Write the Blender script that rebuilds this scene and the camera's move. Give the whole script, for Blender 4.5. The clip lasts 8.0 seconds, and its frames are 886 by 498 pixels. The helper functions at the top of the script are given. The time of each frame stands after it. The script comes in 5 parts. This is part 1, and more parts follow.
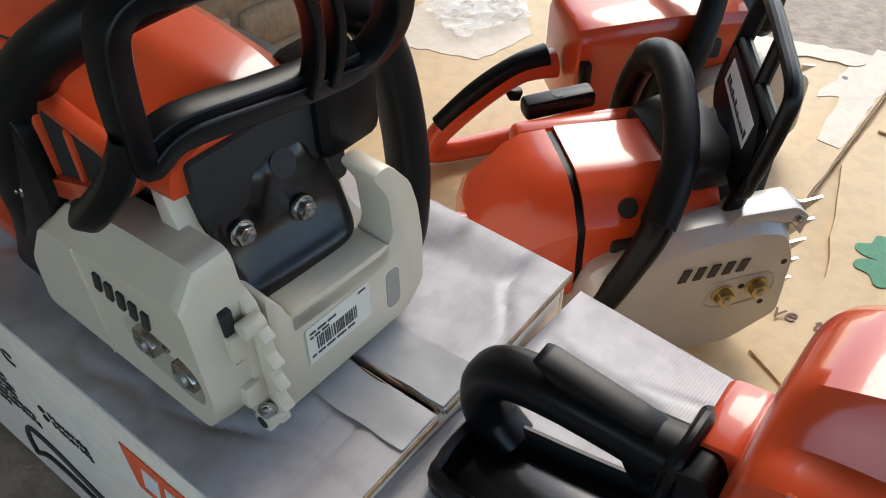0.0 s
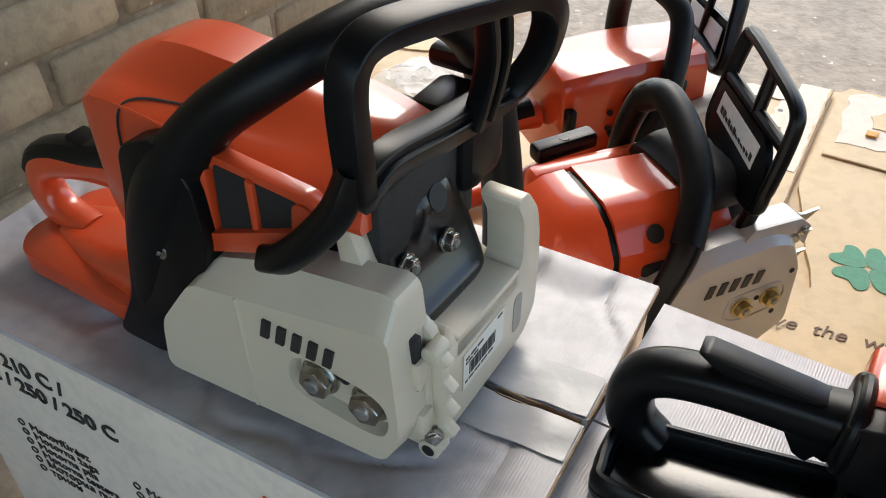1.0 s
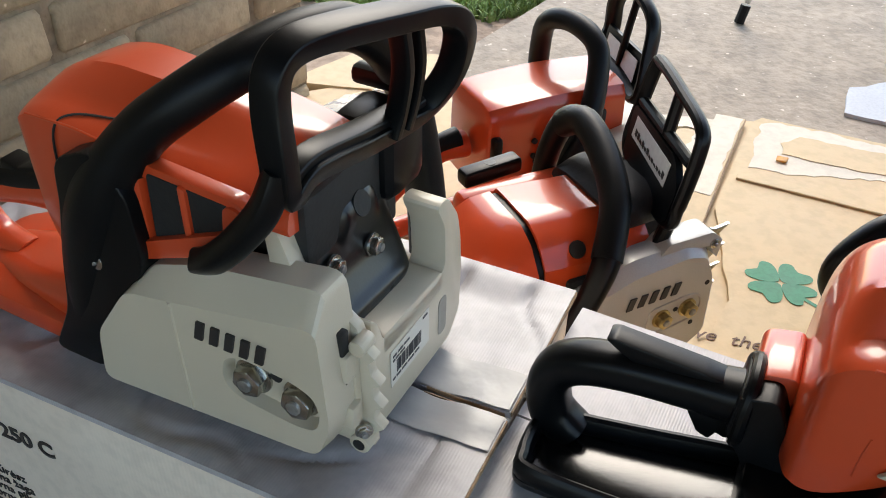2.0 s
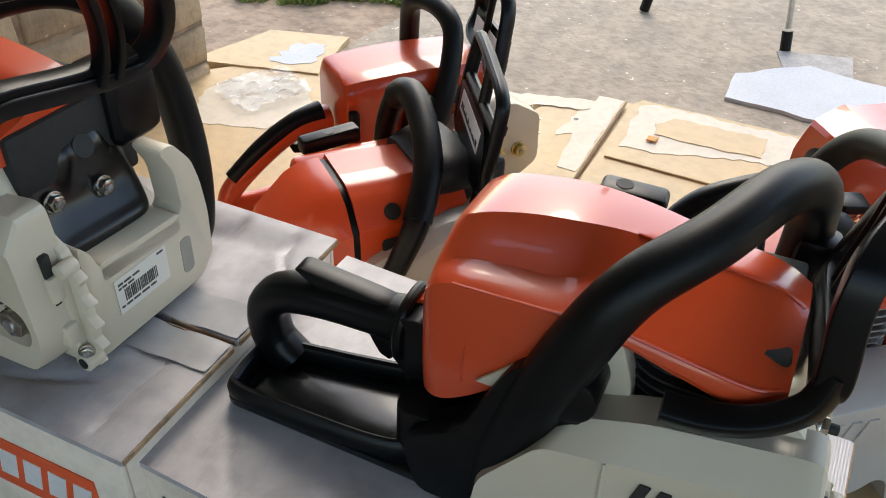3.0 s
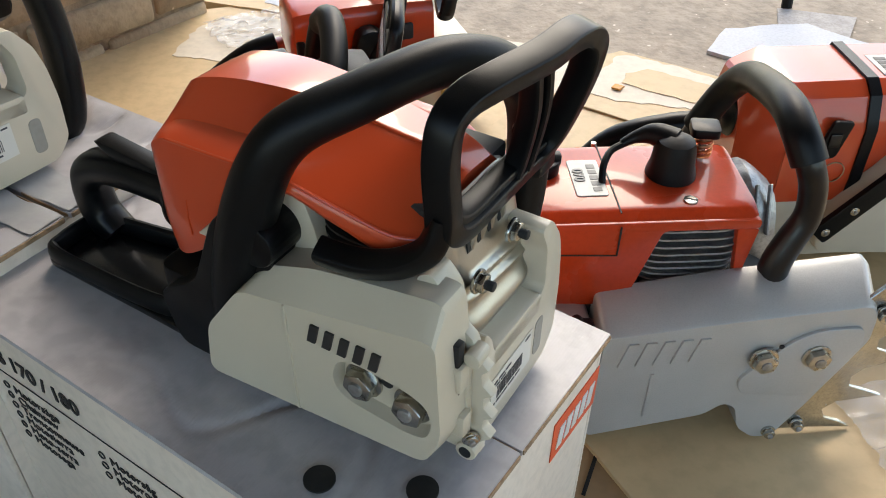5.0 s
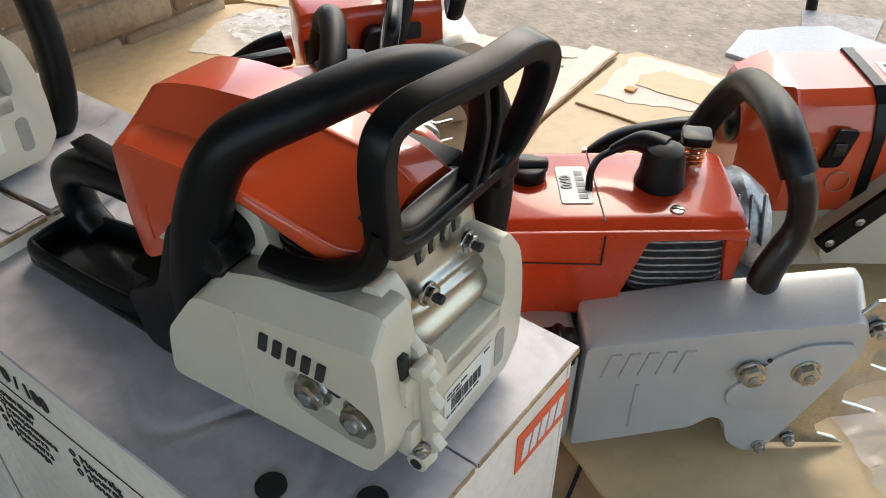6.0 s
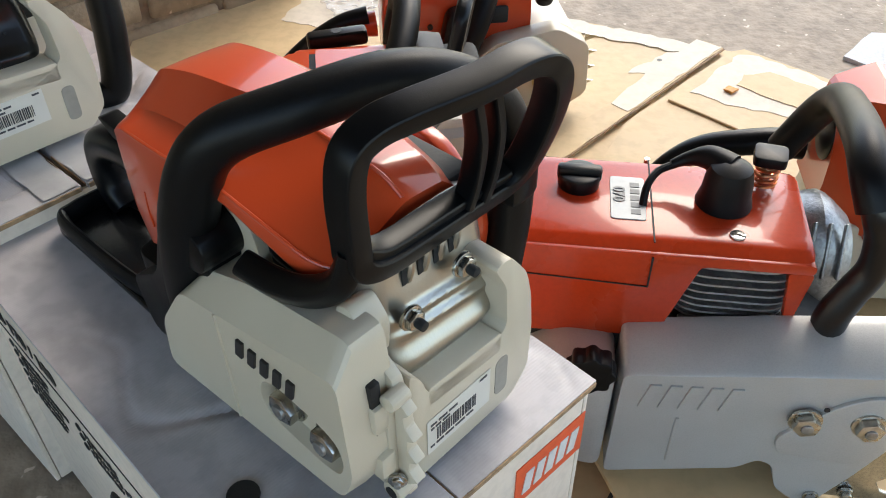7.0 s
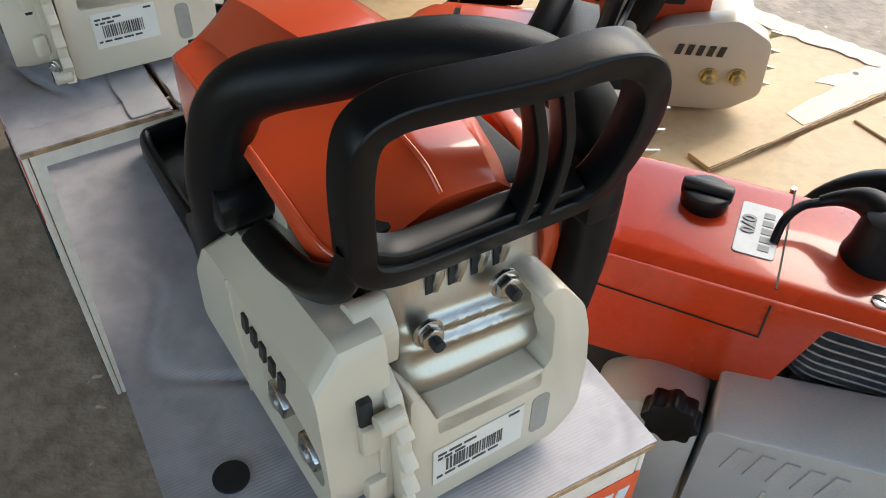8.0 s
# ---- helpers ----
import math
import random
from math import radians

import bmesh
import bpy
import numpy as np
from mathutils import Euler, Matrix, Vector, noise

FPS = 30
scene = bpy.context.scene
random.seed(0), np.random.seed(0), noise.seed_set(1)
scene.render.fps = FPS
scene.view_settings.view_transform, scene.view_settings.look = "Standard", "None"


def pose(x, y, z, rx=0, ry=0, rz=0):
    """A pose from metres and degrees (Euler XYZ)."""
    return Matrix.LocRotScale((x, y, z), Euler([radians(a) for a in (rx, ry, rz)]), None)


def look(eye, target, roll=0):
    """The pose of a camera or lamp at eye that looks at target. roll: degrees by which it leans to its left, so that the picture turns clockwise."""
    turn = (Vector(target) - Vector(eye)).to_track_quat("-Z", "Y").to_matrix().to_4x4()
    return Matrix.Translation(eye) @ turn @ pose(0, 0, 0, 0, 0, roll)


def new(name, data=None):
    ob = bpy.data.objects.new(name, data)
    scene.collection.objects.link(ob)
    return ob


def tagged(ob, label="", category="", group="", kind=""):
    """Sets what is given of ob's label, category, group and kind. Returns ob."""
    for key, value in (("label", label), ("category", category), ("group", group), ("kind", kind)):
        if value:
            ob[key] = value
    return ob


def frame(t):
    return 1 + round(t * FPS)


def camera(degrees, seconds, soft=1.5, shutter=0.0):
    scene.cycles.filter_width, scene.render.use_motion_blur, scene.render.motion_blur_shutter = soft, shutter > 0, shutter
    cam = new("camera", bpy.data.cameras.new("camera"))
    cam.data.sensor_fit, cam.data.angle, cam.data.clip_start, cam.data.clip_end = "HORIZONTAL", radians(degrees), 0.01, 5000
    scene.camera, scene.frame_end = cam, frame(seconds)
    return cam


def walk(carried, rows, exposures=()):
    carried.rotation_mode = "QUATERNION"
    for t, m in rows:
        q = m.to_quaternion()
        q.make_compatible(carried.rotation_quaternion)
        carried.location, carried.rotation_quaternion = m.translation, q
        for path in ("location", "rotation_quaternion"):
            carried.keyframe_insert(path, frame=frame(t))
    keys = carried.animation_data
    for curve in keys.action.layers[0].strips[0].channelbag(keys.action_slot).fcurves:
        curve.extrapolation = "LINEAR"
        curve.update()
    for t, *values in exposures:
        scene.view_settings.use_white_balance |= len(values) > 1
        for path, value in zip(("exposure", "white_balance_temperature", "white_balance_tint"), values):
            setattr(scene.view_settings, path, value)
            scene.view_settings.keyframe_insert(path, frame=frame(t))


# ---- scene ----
cam = camera(54.5, 8.0, 1.0)
PATH = [
    (0, (0.137, 0.158, 0.632), (0.001, 1.57, -0.778), -0.5),
    (0.5, (0.055, 0.135, 0.632), (0.03, 1.623, -0.703), -0.5),
    (1, (0.012, 0.12, 0.632), (0.124, 1.65, -0.651), 0.2),
    (1.2, (-0.002, 0.109, 0.629), (0.16, 1.662, -0.62), 0.7),
    (2.3, (0.051, 0.058, 0.638), (0.312, 1.642, -0.555), 1.4),
    (2.5, (0.084, 0.033, 0.643), (0.351, 1.619, -0.545), 1.2),
    (3, (0.173, -0.001, 0.645), (0.436, 1.569, -0.566), 2.6),
    (3.5, (0.286, -0.021, 0.643), (0.442, 1.541, -0.596), 2.1),
    (4, (0.353, -0.058, 0.616), (0.431, 1.487, -0.652), 1.5),
    (5.5, (0.366, -0.086, 0.636), (0.411, 1.468, -0.623), 0.9),
    (6, (0.402, -0.077, 0.636), (0.378, 1.465, -0.636), 0.4),
    (6.5, (0.445, -0.065, 0.639), (0.272, 1.452, -0.653), -0.7),
    (7, (0.454, -0.032, 0.632), (0.183, 1.447, -0.687), -0.5),
    (7.5, (0.448, 0.014, 0.618), (0.131, 1.453, -0.735), 1.0),
    (8, (0.485, 0.039, 0.605), (-0.113, 1.351, -0.782), 1.2),
]
EXPOSURE = 1.82
walk(cam, [(t, look(eye, target, roll)) for t, eye, target, roll in PATH], [(t, EXPOSURE + d, k, 8) for t, d, k in ((0, -0.06, 6900), (1, 0.03, 7050), (2.5, -0.04, 7150), (4, -0.12, 7450), (5.5, -0.03, 7400), (6.5, -0.03, 7300), (7.5, 0.18, 7050), (8, 0.12, 7100))])


# ---- world and light ----
world = bpy.data.worlds.new("sky")
scene.world = world
world.use_nodes = True
wn = world.node_tree
sky = wn.nodes.new("ShaderNodeTexSky")
sky.sky_type, sky.sun_disc = "NISHITA", False
sky.sun_elevation, sky.sun_rotation = radians(42), radians(16)
wn.nodes["Background"].inputs[1].default_value = 0.15
wn.links.new(sky.outputs[0], wn.nodes["Background"].inputs[0])
sun_data = bpy.data.lights.new("sun", "SUN")
sun_data.energy, sun_data.angle, sun_data.color = 0.5, radians(24), (1, 0.97, 0.92)
sun = new("sun", sun_data)
sun.matrix_world = look((0, 0, 5), (-0.5, -1.7, 3.4))


# ---- materials ----
def shader(name, base, rough=0.5, metal=0.0, vary=0.12, scale=40.0, bump=0.1, fine=400.0, coat=0.0, dark=None, spots=0.0, spec=0.5, ribs=0.0):
    """A surface with coarse colour variation, fine grain, optional flecks, and relief."""
    m = bpy.data.materials.new(name)
    m.use_nodes = True
    nt = m.node_tree
    b = nt.nodes["Principled BSDF"]
    b.inputs["Roughness"].default_value, b.inputs["Metallic"].default_value = rough, metal
    b.inputs["Coat Weight"].default_value, b.inputs["Coat Roughness"].default_value = coat, 0.05
    b.inputs["Specular IOR Level"].default_value = spec
    co = nt.nodes.new("ShaderNodeTexCoord")

    def noise_node(sc, detail=4.0):
        n = nt.nodes.new("ShaderNodeTexNoise")
        n.inputs["Scale"].default_value, n.inputs["Detail"].default_value = sc, detail
        nt.links.new(co.outputs["Object"], n.inputs["Vector"])
        return n

    def mix(fac, a, c):
        x = nt.nodes.new("ShaderNodeMix")
        x.data_type = "RGBA"
        nt.links.new(fac, x.inputs["Factor"])
        for sock, v in ((x.inputs["A"], a), (x.inputs["B"], c)):
            if isinstance(v, tuple):
                sock.default_value = (*v, 1)
            else:
                nt.links.new(v, sock)
        return x.outputs["Result"]

    def mult(src, k):
        x = nt.nodes.new("ShaderNodeVectorMath")
        x.operation = "SCALE"
        x.inputs["Scale"].default_value = k
        nt.links.new(src, x.inputs[0])
        return x.outputs[0]

    def ramp(src, lo, hi):
        r = nt.nodes.new("ShaderNodeMapRange")
        r.inputs["From Min"].default_value, r.inputs["From Max"].default_value = lo, hi
        nt.links.new(src, r.inputs["Value"])
        return r.outputs["Result"]

    coarse, grain = noise_node(scale), noise_node(fine, 2.0)
    low = dark or tuple(c * (1 - vary * 2) for c in base)
    col = mix(ramp(coarse.outputs["Fac"], 0.3, 0.7), low, tuple(min(1, c * (1 + vary * 0.4)) for c in base))
    if spots:
        col = mix(ramp(noise_node(scale * 6, 1.0).outputs["Fac"], 0.74 - spots * 0.1, 0.78), col, tuple(min(1, c * 1.5 + 0.1) for c in base))
    if vary >= 0.04:
        k = 1 - vary * 1.6
        col = mix(ramp(noise_node(fine * 0.5, 3.0).outputs["Fac"], 0.36, 0.56), mult(col, k), col)
    nt.links.new(col, b.inputs["Base Color"])
    if rough > 0.02:
        rr = nt.nodes.new("ShaderNodeMapRange")
        rr.inputs["To Min"].default_value, rr.inputs["To Max"].default_value = rough * 0.8, min(1, rough * 1.2)
        nt.links.new(coarse.outputs["Fac"], rr.inputs["Value"])
        nt.links.new(rr.outputs["Result"], b.inputs["Roughness"])
    if bump:
        bp = nt.nodes.new("ShaderNodeBump")
        bp.inputs["Strength"].default_value, bp.inputs["Distance"].default_value = bump, 0.002
        height = grain.outputs["Fac"]
        if ribs:
            wv = nt.nodes.new("ShaderNodeTexWave")
            wv.bands_direction = "X"
            wv.inputs["Scale"].default_value, wv.inputs["Distortion"].default_value, wv.inputs["Detail"].default_value, wv.inputs["Detail Scale"].default_value = ribs, 1.2, 2.0, 0.6
            nt.links.new(co.outputs["Object"], wv.inputs["Vector"])
            ad = nt.nodes.new("ShaderNodeMath")
            ad.operation = "ADD"
            nt.links.new(wv.outputs["Fac"], ad.inputs[0])
            nt.links.new(height, ad.inputs[1])
            height = ad.outputs[0]
        nt.links.new(height, bp.inputs["Height"])
        nt.links.new(bp.outputs["Normal"], b.inputs["Normal"])
    return m


ORANGE = shader("orange_plastic", (0.56, 0.062, 0.017), 0.30, vary=0.03, scale=14, bump=0.012, fine=900, coat=0.65, spec=0.28)
ORANGE_PAINT = shader("orange_paint", (0.46, 0.040, 0.010), 0.28, vary=0.05, scale=18, bump=0.02, fine=500, coat=0.45, spec=0.15)
GREY = shader("pale_grey_plastic", (0.555, 0.485, 0.37), 0.34, vary=0.03, scale=20, bump=0.05, fine=1200)
BLACK = shader("black_plastic", (0.0036, 0.0042, 0.0050), 0.33, vary=0.15, scale=30, bump=0.05, fine=1800, spec=0.20)
RUBBER = shader("black_grip", (0.0040, 0.0046, 0.0054), 0.42, vary=0.2, scale=30, bump=0.07, fine=1500, spec=0.20)
GLOSS_BLACK = shader("black_enamel", (0.0045, 0.0045, 0.005), 0.30, vary=0.2, scale=40, bump=0.03, fine=700, coat=0.1, spec=0.4)
TRAY = shader("black_tray", (0.010, 0.011, 0.012), 0.16, vary=0.2, scale=40, bump=0.04, fine=900, spec=0.5)
# Near-black for dark parts; also paints the shade inside holes and gaps.
DARK = shader("dark_parts_and_recess_shade", (0.01, 0.01, 0.01), 0.7, vary=0.2)
STEEL = shader("bright_steel", (0.55, 0.54, 0.50), 0.25, 1.0, vary=0.1, scale=60, bump=0.05, fine=600)
TIN = shader("pressed_tin", (0.44, 0.42, 0.37), 0.34, 1.0, vary=0.03, scale=25, bump=0.06, fine=500)
SILVER = shader("silver_paint", (0.48, 0.47, 0.445), 0.42, 0.35, vary=0.04, scale=25, bump=0.1, fine=1600, coat=0.15)
FIN = shader("cast_aluminium", (0.42, 0.42, 0.41), 0.40, 0.8, vary=0.15, scale=50, bump=0.2, fine=500)
FIN_DARK = shader("dark_fin", (0.06, 0.06, 0.06), 0.5, 0.6, vary=0.15, scale=50, bump=0.2, fine=500)
BRASS = shader("zinc_yellow", (0.62, 0.5, 0.24), 0.3, 1.0, vary=0.15, scale=90)
ZINC = shader("zinc_nut", (0.60, 0.57, 0.50), 0.28, 1.0, vary=0.12, scale=90)
COPPER = shader("copper_spring", (0.6, 0.22, 0.1), 0.3, 1.0)
LEG = shader("pale_metal_leg", (0.55, 0.50, 0.42), 0.4, 0.3, vary=0.1)
# One white board: dim tops and warm bounce light on sides are put into colour.
BOX = shader("white_carton_dimmed_top", (0.46, 0.435, 0.44), 0.38, vary=0.10, scale=11, bump=0.11, fine=120, ribs=170)
BOX_SIDE = shader("printed_carton_warm_lit_side", (0.76, 0.655, 0.54), 0.62, vary=0.05, scale=9, bump=0.08, fine=220, ribs=105)
KRAFT = shader("kraft_core", (0.42, 0.27, 0.15), 0.8, vary=0.2, scale=60, bump=0.4, fine=300)
CARD = shader("tan_cardboard", (0.62, 0.445, 0.24), 0.60, vary=0.06, scale=7, bump=0.14, fine=110)
# Browner board, with the shade under the large saw darkened into its colour.
CARD_BROWN_SHADED = shader("shaded_brown_cardboard", (0.36, 0.225, 0.115), 0.6, vary=0.08, scale=7, bump=0.14, fine=110)
CARD_PALE = shader("worn_pale_cardboard", (0.70, 0.61, 0.48), 0.65, vary=0.05, scale=12, bump=0.12, fine=160)
PAPER = shader("white_paper", (0.52, 0.53, 0.56), 0.6, vary=0.06, scale=15, bump=0.1)
CONCRETE = shader("worn_concrete", (0.40, 0.32, 0.242), 0.92, vary=0.14, scale=14, bump=1.0, fine=110, spots=0.06)
BLOCK = shader("rough_brick", (0.36, 0.27, 0.17), 0.92, vary=0.12, scale=9, bump=1.0, fine=110, spots=0.03)
MORTAR = shader("mortar", (0.31, 0.235, 0.155), 0.95, vary=0.2, scale=20, bump=0.9, fine=120)
DIRT = shader("bare_earth", (0.44, 0.31, 0.21), 0.95, vary=0.18, scale=9, bump=0.9, fine=90, spots=0.06)
LEAF = shader("grass", (0.31, 0.42, 0.11), 0.6, vary=0.22, scale=8, bump=0.0)
INK = shader("black_ink", (0.022, 0.021, 0.021), 0.5, vary=0.1, bump=0)
LABEL_INK = shader("grey_black_ink", (0.06, 0.06, 0.065), 0.5, vary=0.1, bump=0)
LABEL_GREY = shader("label_pale", (0.66, 0.63, 0.56), 0.35, vary=0.03, bump=0.0)
SLOT = shader("slot_grey", (0.30, 0.28, 0.24), 0.5, vary=0.05, bump=0.05)
GREEN_INK = shader("green_ink", (0.05, 0.26, 0.14), 0.65, vary=0.1, scale=30, bump=0.05)
ORANGE_INK = shader("orange_ink", (0.80, 0.11, 0.035), 0.5, vary=0.04, bump=0.03)
LABEL = shader("label_white", (0.72, 0.72, 0.70), 0.4, vary=0.04, bump=0.0)
LABEL_SILVER = shader("label_silver", (0.30, 0.32, 0.325), 0.4, 0.1, vary=0.04, bump=0.0)
BLUE_INK = shader("blue_ink", (0.05, 0.13, 0.5), 0.5, bump=0)
TAPE = shader("clear_tape", (0.37, 0.36, 0.355), 0.30, vary=0.06, scale=40, bump=0.15, fine=90, spec=0.3)
FILM = shader("clear_film", (0.75, 0.75, 0.75), 0.10, vary=0.05, scale=60, bump=0.5, fine=60)
FILM.node_tree.nodes["Principled BSDF"].inputs["Alpha"].default_value = 0.32
ROOF = shader("unseen_roof_sheet", (0.30, 0.27, 0.24), 0.8, vary=0.1, scale=3)


# ---- helpers for meshes ----
def link(name, bm, mat, parent=None, label="", smooth=True):
    me = bpy.data.meshes.new(name)
    bmesh.ops.recalc_face_normals(bm, faces=bm.faces)
    bm.to_mesh(me)
    bm.free()
    me.materials.append(mat)
    if smooth:
        me.shade_smooth()
        me.set_sharp_from_angle(angle=radians(27))
    ob = new(name, me)
    if parent:
        ob.parent = parent
    if label:
        ob["label"] = label
    return ob


def part(name, bm, mat, parent, label=""):
    return link(name, bm, mat, parent, label)


def thing(name, label, category, m, group=""):
    e = new(name)
    e.matrix_world = m
    return tagged(e, label, category, group)


def prism(outline, lo, hi, axis="y", bevel=0.0, seg=2):
    """An extruded outline with rounded rims. axis y: outline in x, z; axis x: outline in y, z; axis z: outline in x, y."""
    bm = bmesh.new()
    put = {"y": lambda a, b, c: (a, c, b), "x": lambda a, b, c: (c, a, b), "z": lambda a, b, c: (a, b, c)}[axis]
    r0 = [bm.verts.new(put(a, b, lo)) for a, b in outline]
    r1 = [bm.verts.new(put(a, b, hi)) for a, b in outline]
    n = len(outline)
    bm.faces.new(r0[::-1])
    bm.faces.new(r1)
    for i in range(n):
        bm.faces.new((r0[i], r0[(i + 1) % n], r1[(i + 1) % n], r1[i]))
    if bevel:
        bmesh.ops.recalc_face_normals(bm, faces=bm.faces)
        bmesh.ops.bevel(bm, geom=list(bm.edges), offset=bevel, segments=seg, affect="EDGES", profile=0.5, clamp_overlap=True)
    return bm


def block(x0, x1, y0, y1, z0, z1, bevel=0.002, seg=2):
    return prism([(x0, z0), (x1, z0), (x1, z1), (x0, z1)], y0, y1, "y", bevel, seg)


def rounded(pts, r, n=4):
    """An outline with its corners cut to arcs."""
    out = []
    k = len(pts)
    for i in range(k):
        p, a, b = Vector(pts[i]), Vector(pts[i - 1]), Vector(pts[(i + 1) % k])
        ra = min(r, (a - p).length * 0.45, (b - p).length * 0.45)
        s, e = p + (a - p).normalized() * ra, p + (b - p).normalized() * ra
        for j in range(n + 1):
            t = j / n
            q = s * (1 - t) ** 2 + p * 2 * t * (1 - t) + e * t * t
            out.append((q.x, q.y))
    return out


def smooth_path(pts, per=6, closed=False):
    """Catmull-Rom through the points; each may carry more values than three."""
    P = [np.array(p, float) for p in pts]
    n = len(P)
    out = []
    for i in range(n if closed else n - 1):
        if closed:
            a, b, c, d = P[i - 1], P[i], P[(i + 1) % n], P[(i + 2) % n]
        else:
            a, b, c, d = P[max(i - 1, 0)], P[i], P[i + 1], P[min(i + 2, n - 1)]
        for j in range(per):
            t = j / per
            out.append(0.5 * (2 * b + (c - a) * t + (2 * a - 5 * b + 4 * c - d) * t * t + (3 * b - a - 3 * c + d) * t ** 3))
    if not closed:
        out.append(P[-1])
    return out


def tube(pts, radius, per=6, sides=14, closed=False, flat=1.0, up=(0, 0, 1), square=2.0):
    """A bar along a smooth path; points may carry a radius of their own. flat squeezes it across the up direction."""
    path = smooth_path([(*p[:3], p[3] if len(p) > 3 else radius) for p in pts], per, closed)
    bm = bmesh.new()
    rings = []
    n = len(path)
    side = None
    for i in range(n):
        a = path[(i - 1) % n if closed else max(i - 1, 0)][:3]
        b = path[(i + 1) % n if closed else min(i + 1, n - 1)][:3]
        d = Vector(b - a).normalized()
        if side is None:
            side = d.cross(Vector(up))
            if side.length < 0.1:
                side = d.cross(Vector((1, 0, 0)))
        side = (side - d * side.dot(d)).normalized()
        top = side.cross(d)
        c, r = Vector(path[i][:3]), path[i][3]
        ring = []
        for k in range(sides):
            an = 2 * math.pi * k / sides
            u, v = (math.copysign(abs(f) ** (2 / square), f) for f in (math.cos(an + 0.2), math.sin(an + 0.2)))
            ring.append(bm.verts.new(c + side * r * u + top * r * flat * v))
        rings.append(ring)
    for i in range(n if closed else n - 1):
        p, q = rings[i], rings[(i + 1) % n]
        for k in range(sides):
            bm.faces.new((p[k], p[(k + 1) % sides], q[(k + 1) % sides], q[k]))
    if not closed:
        bm.faces.new(rings[0][::-1])
        bm.faces.new(rings[-1])
    return bm


def bar(pts, half_w, half_h, per=5, closed=False, up=(0, 0, 1), corner=0.32):
    """A moulded bar of rounded rectangular section along a smooth path."""
    path = smooth_path(pts, per, closed)
    prof = []
    for cx, cy, a0 in ((1, 1, 0), (-1, 1, 90), (-1, -1, 180), (1, -1, 270)):
        c = corner * min(half_w, half_h)
        for k in range(4):
            a = math.radians(a0 + 30 * k)
            prof.append((cx * (half_w - c) + c * math.cos(a), cy * (half_h - c) + c * math.sin(a)))
    rings, n, m = [], len(path), len(prof)
    for i in range(n):
        a, b = path[(i - 1) % n if closed else max(i - 1, 0)][:3], path[(i + 1) % n if closed else min(i + 1, n - 1)][:3]
        d = Vector(b - a).normalized()
        v = Vector(up)
        v = (v - d * v.dot(d)).normalized()
        u = d.cross(v)
        rings.append([tuple(Vector(path[i][:3]) + u * p + v * q) for p, q in prof])
    bm = bmesh.new()
    vs = [[bm.verts.new(p) for p in ring] for ring in rings]
    for i in range(n if closed else n - 1):
        p, q = vs[i], vs[(i + 1) % n]
        for k in range(m):
            bm.faces.new((p[k], p[(k + 1) % m], q[(k + 1) % m], q[k]))
    if not closed:
        bm.faces.new(vs[0][::-1])
        bm.faces.new(vs[-1])
    return bm


def pressed(y0, y1, z0, z1, deep, round_edge, corner, forms, n=96):
    """A pressed sheet-metal shell facing +x: rounded edges, and forms (y, z, half width, half height, rise, tilt) raised or sunk in it."""
    bm = bmesh.new()
    cy, cz, hy, hz = (y0 + y1) / 2, (z0 + z1) / 2, (y1 - y0) / 2, (z1 - z0) / 2
    g = []
    for i in range(n + 1):
        row = []
        for j in range(n + 1):
            a, b = -math.cos(math.pi * i / n), -math.cos(math.pi * j / n)
            a, b = 0.6 * a + 0.4 * (2 * i / n - 1), 0.6 * b + 0.4 * (2 * j / n - 1)
            k = (abs(a) ** corner + abs(b) ** corner) ** (1 / corner)
            k = max(abs(a), abs(b)) / k if k > 1e-6 else 1
            y, z = cy + hy * a * k, cz + hz * b * k
            d = (1 - max(abs(a), abs(b))) * min(hy, hz) / round_edge
            x = -round_edge * (1 - math.sqrt(max(0, 1 - (1 - min(1, d)) ** 2)))
            for fy, fz, w, h, rise, tilt in forms:
                e = max(abs(y - fy) / w, 0) ** 6 + (abs(z - fz - tilt * (y - fy)) / h) ** 2
                x += rise * math.exp(-e * 0.9)
            row.append((x, y, z))
        g.append(row)
    front = [[bm.verts.new(p) for p in row] for row in g]
    for i in range(n):
        for j in range(n):
            bm.faces.new((front[i][j], front[i + 1][j], front[i + 1][j + 1], front[i][j + 1]))
    edge = [front[i][0] for i in range(n)] + [front[n][j] for j in range(n)] + [front[n - i][n] for i in range(n)] + [front[0][n - j] for j in range(n)]
    back = [bm.verts.new((-deep, v.co.y, v.co.z)) for v in edge]
    m = len(edge)
    for k in range(m):
        bm.faces.new((edge[k], edge[(k + 1) % m], back[(k + 1) % m], back[k]))
    bm.faces.new(back)
    return bm


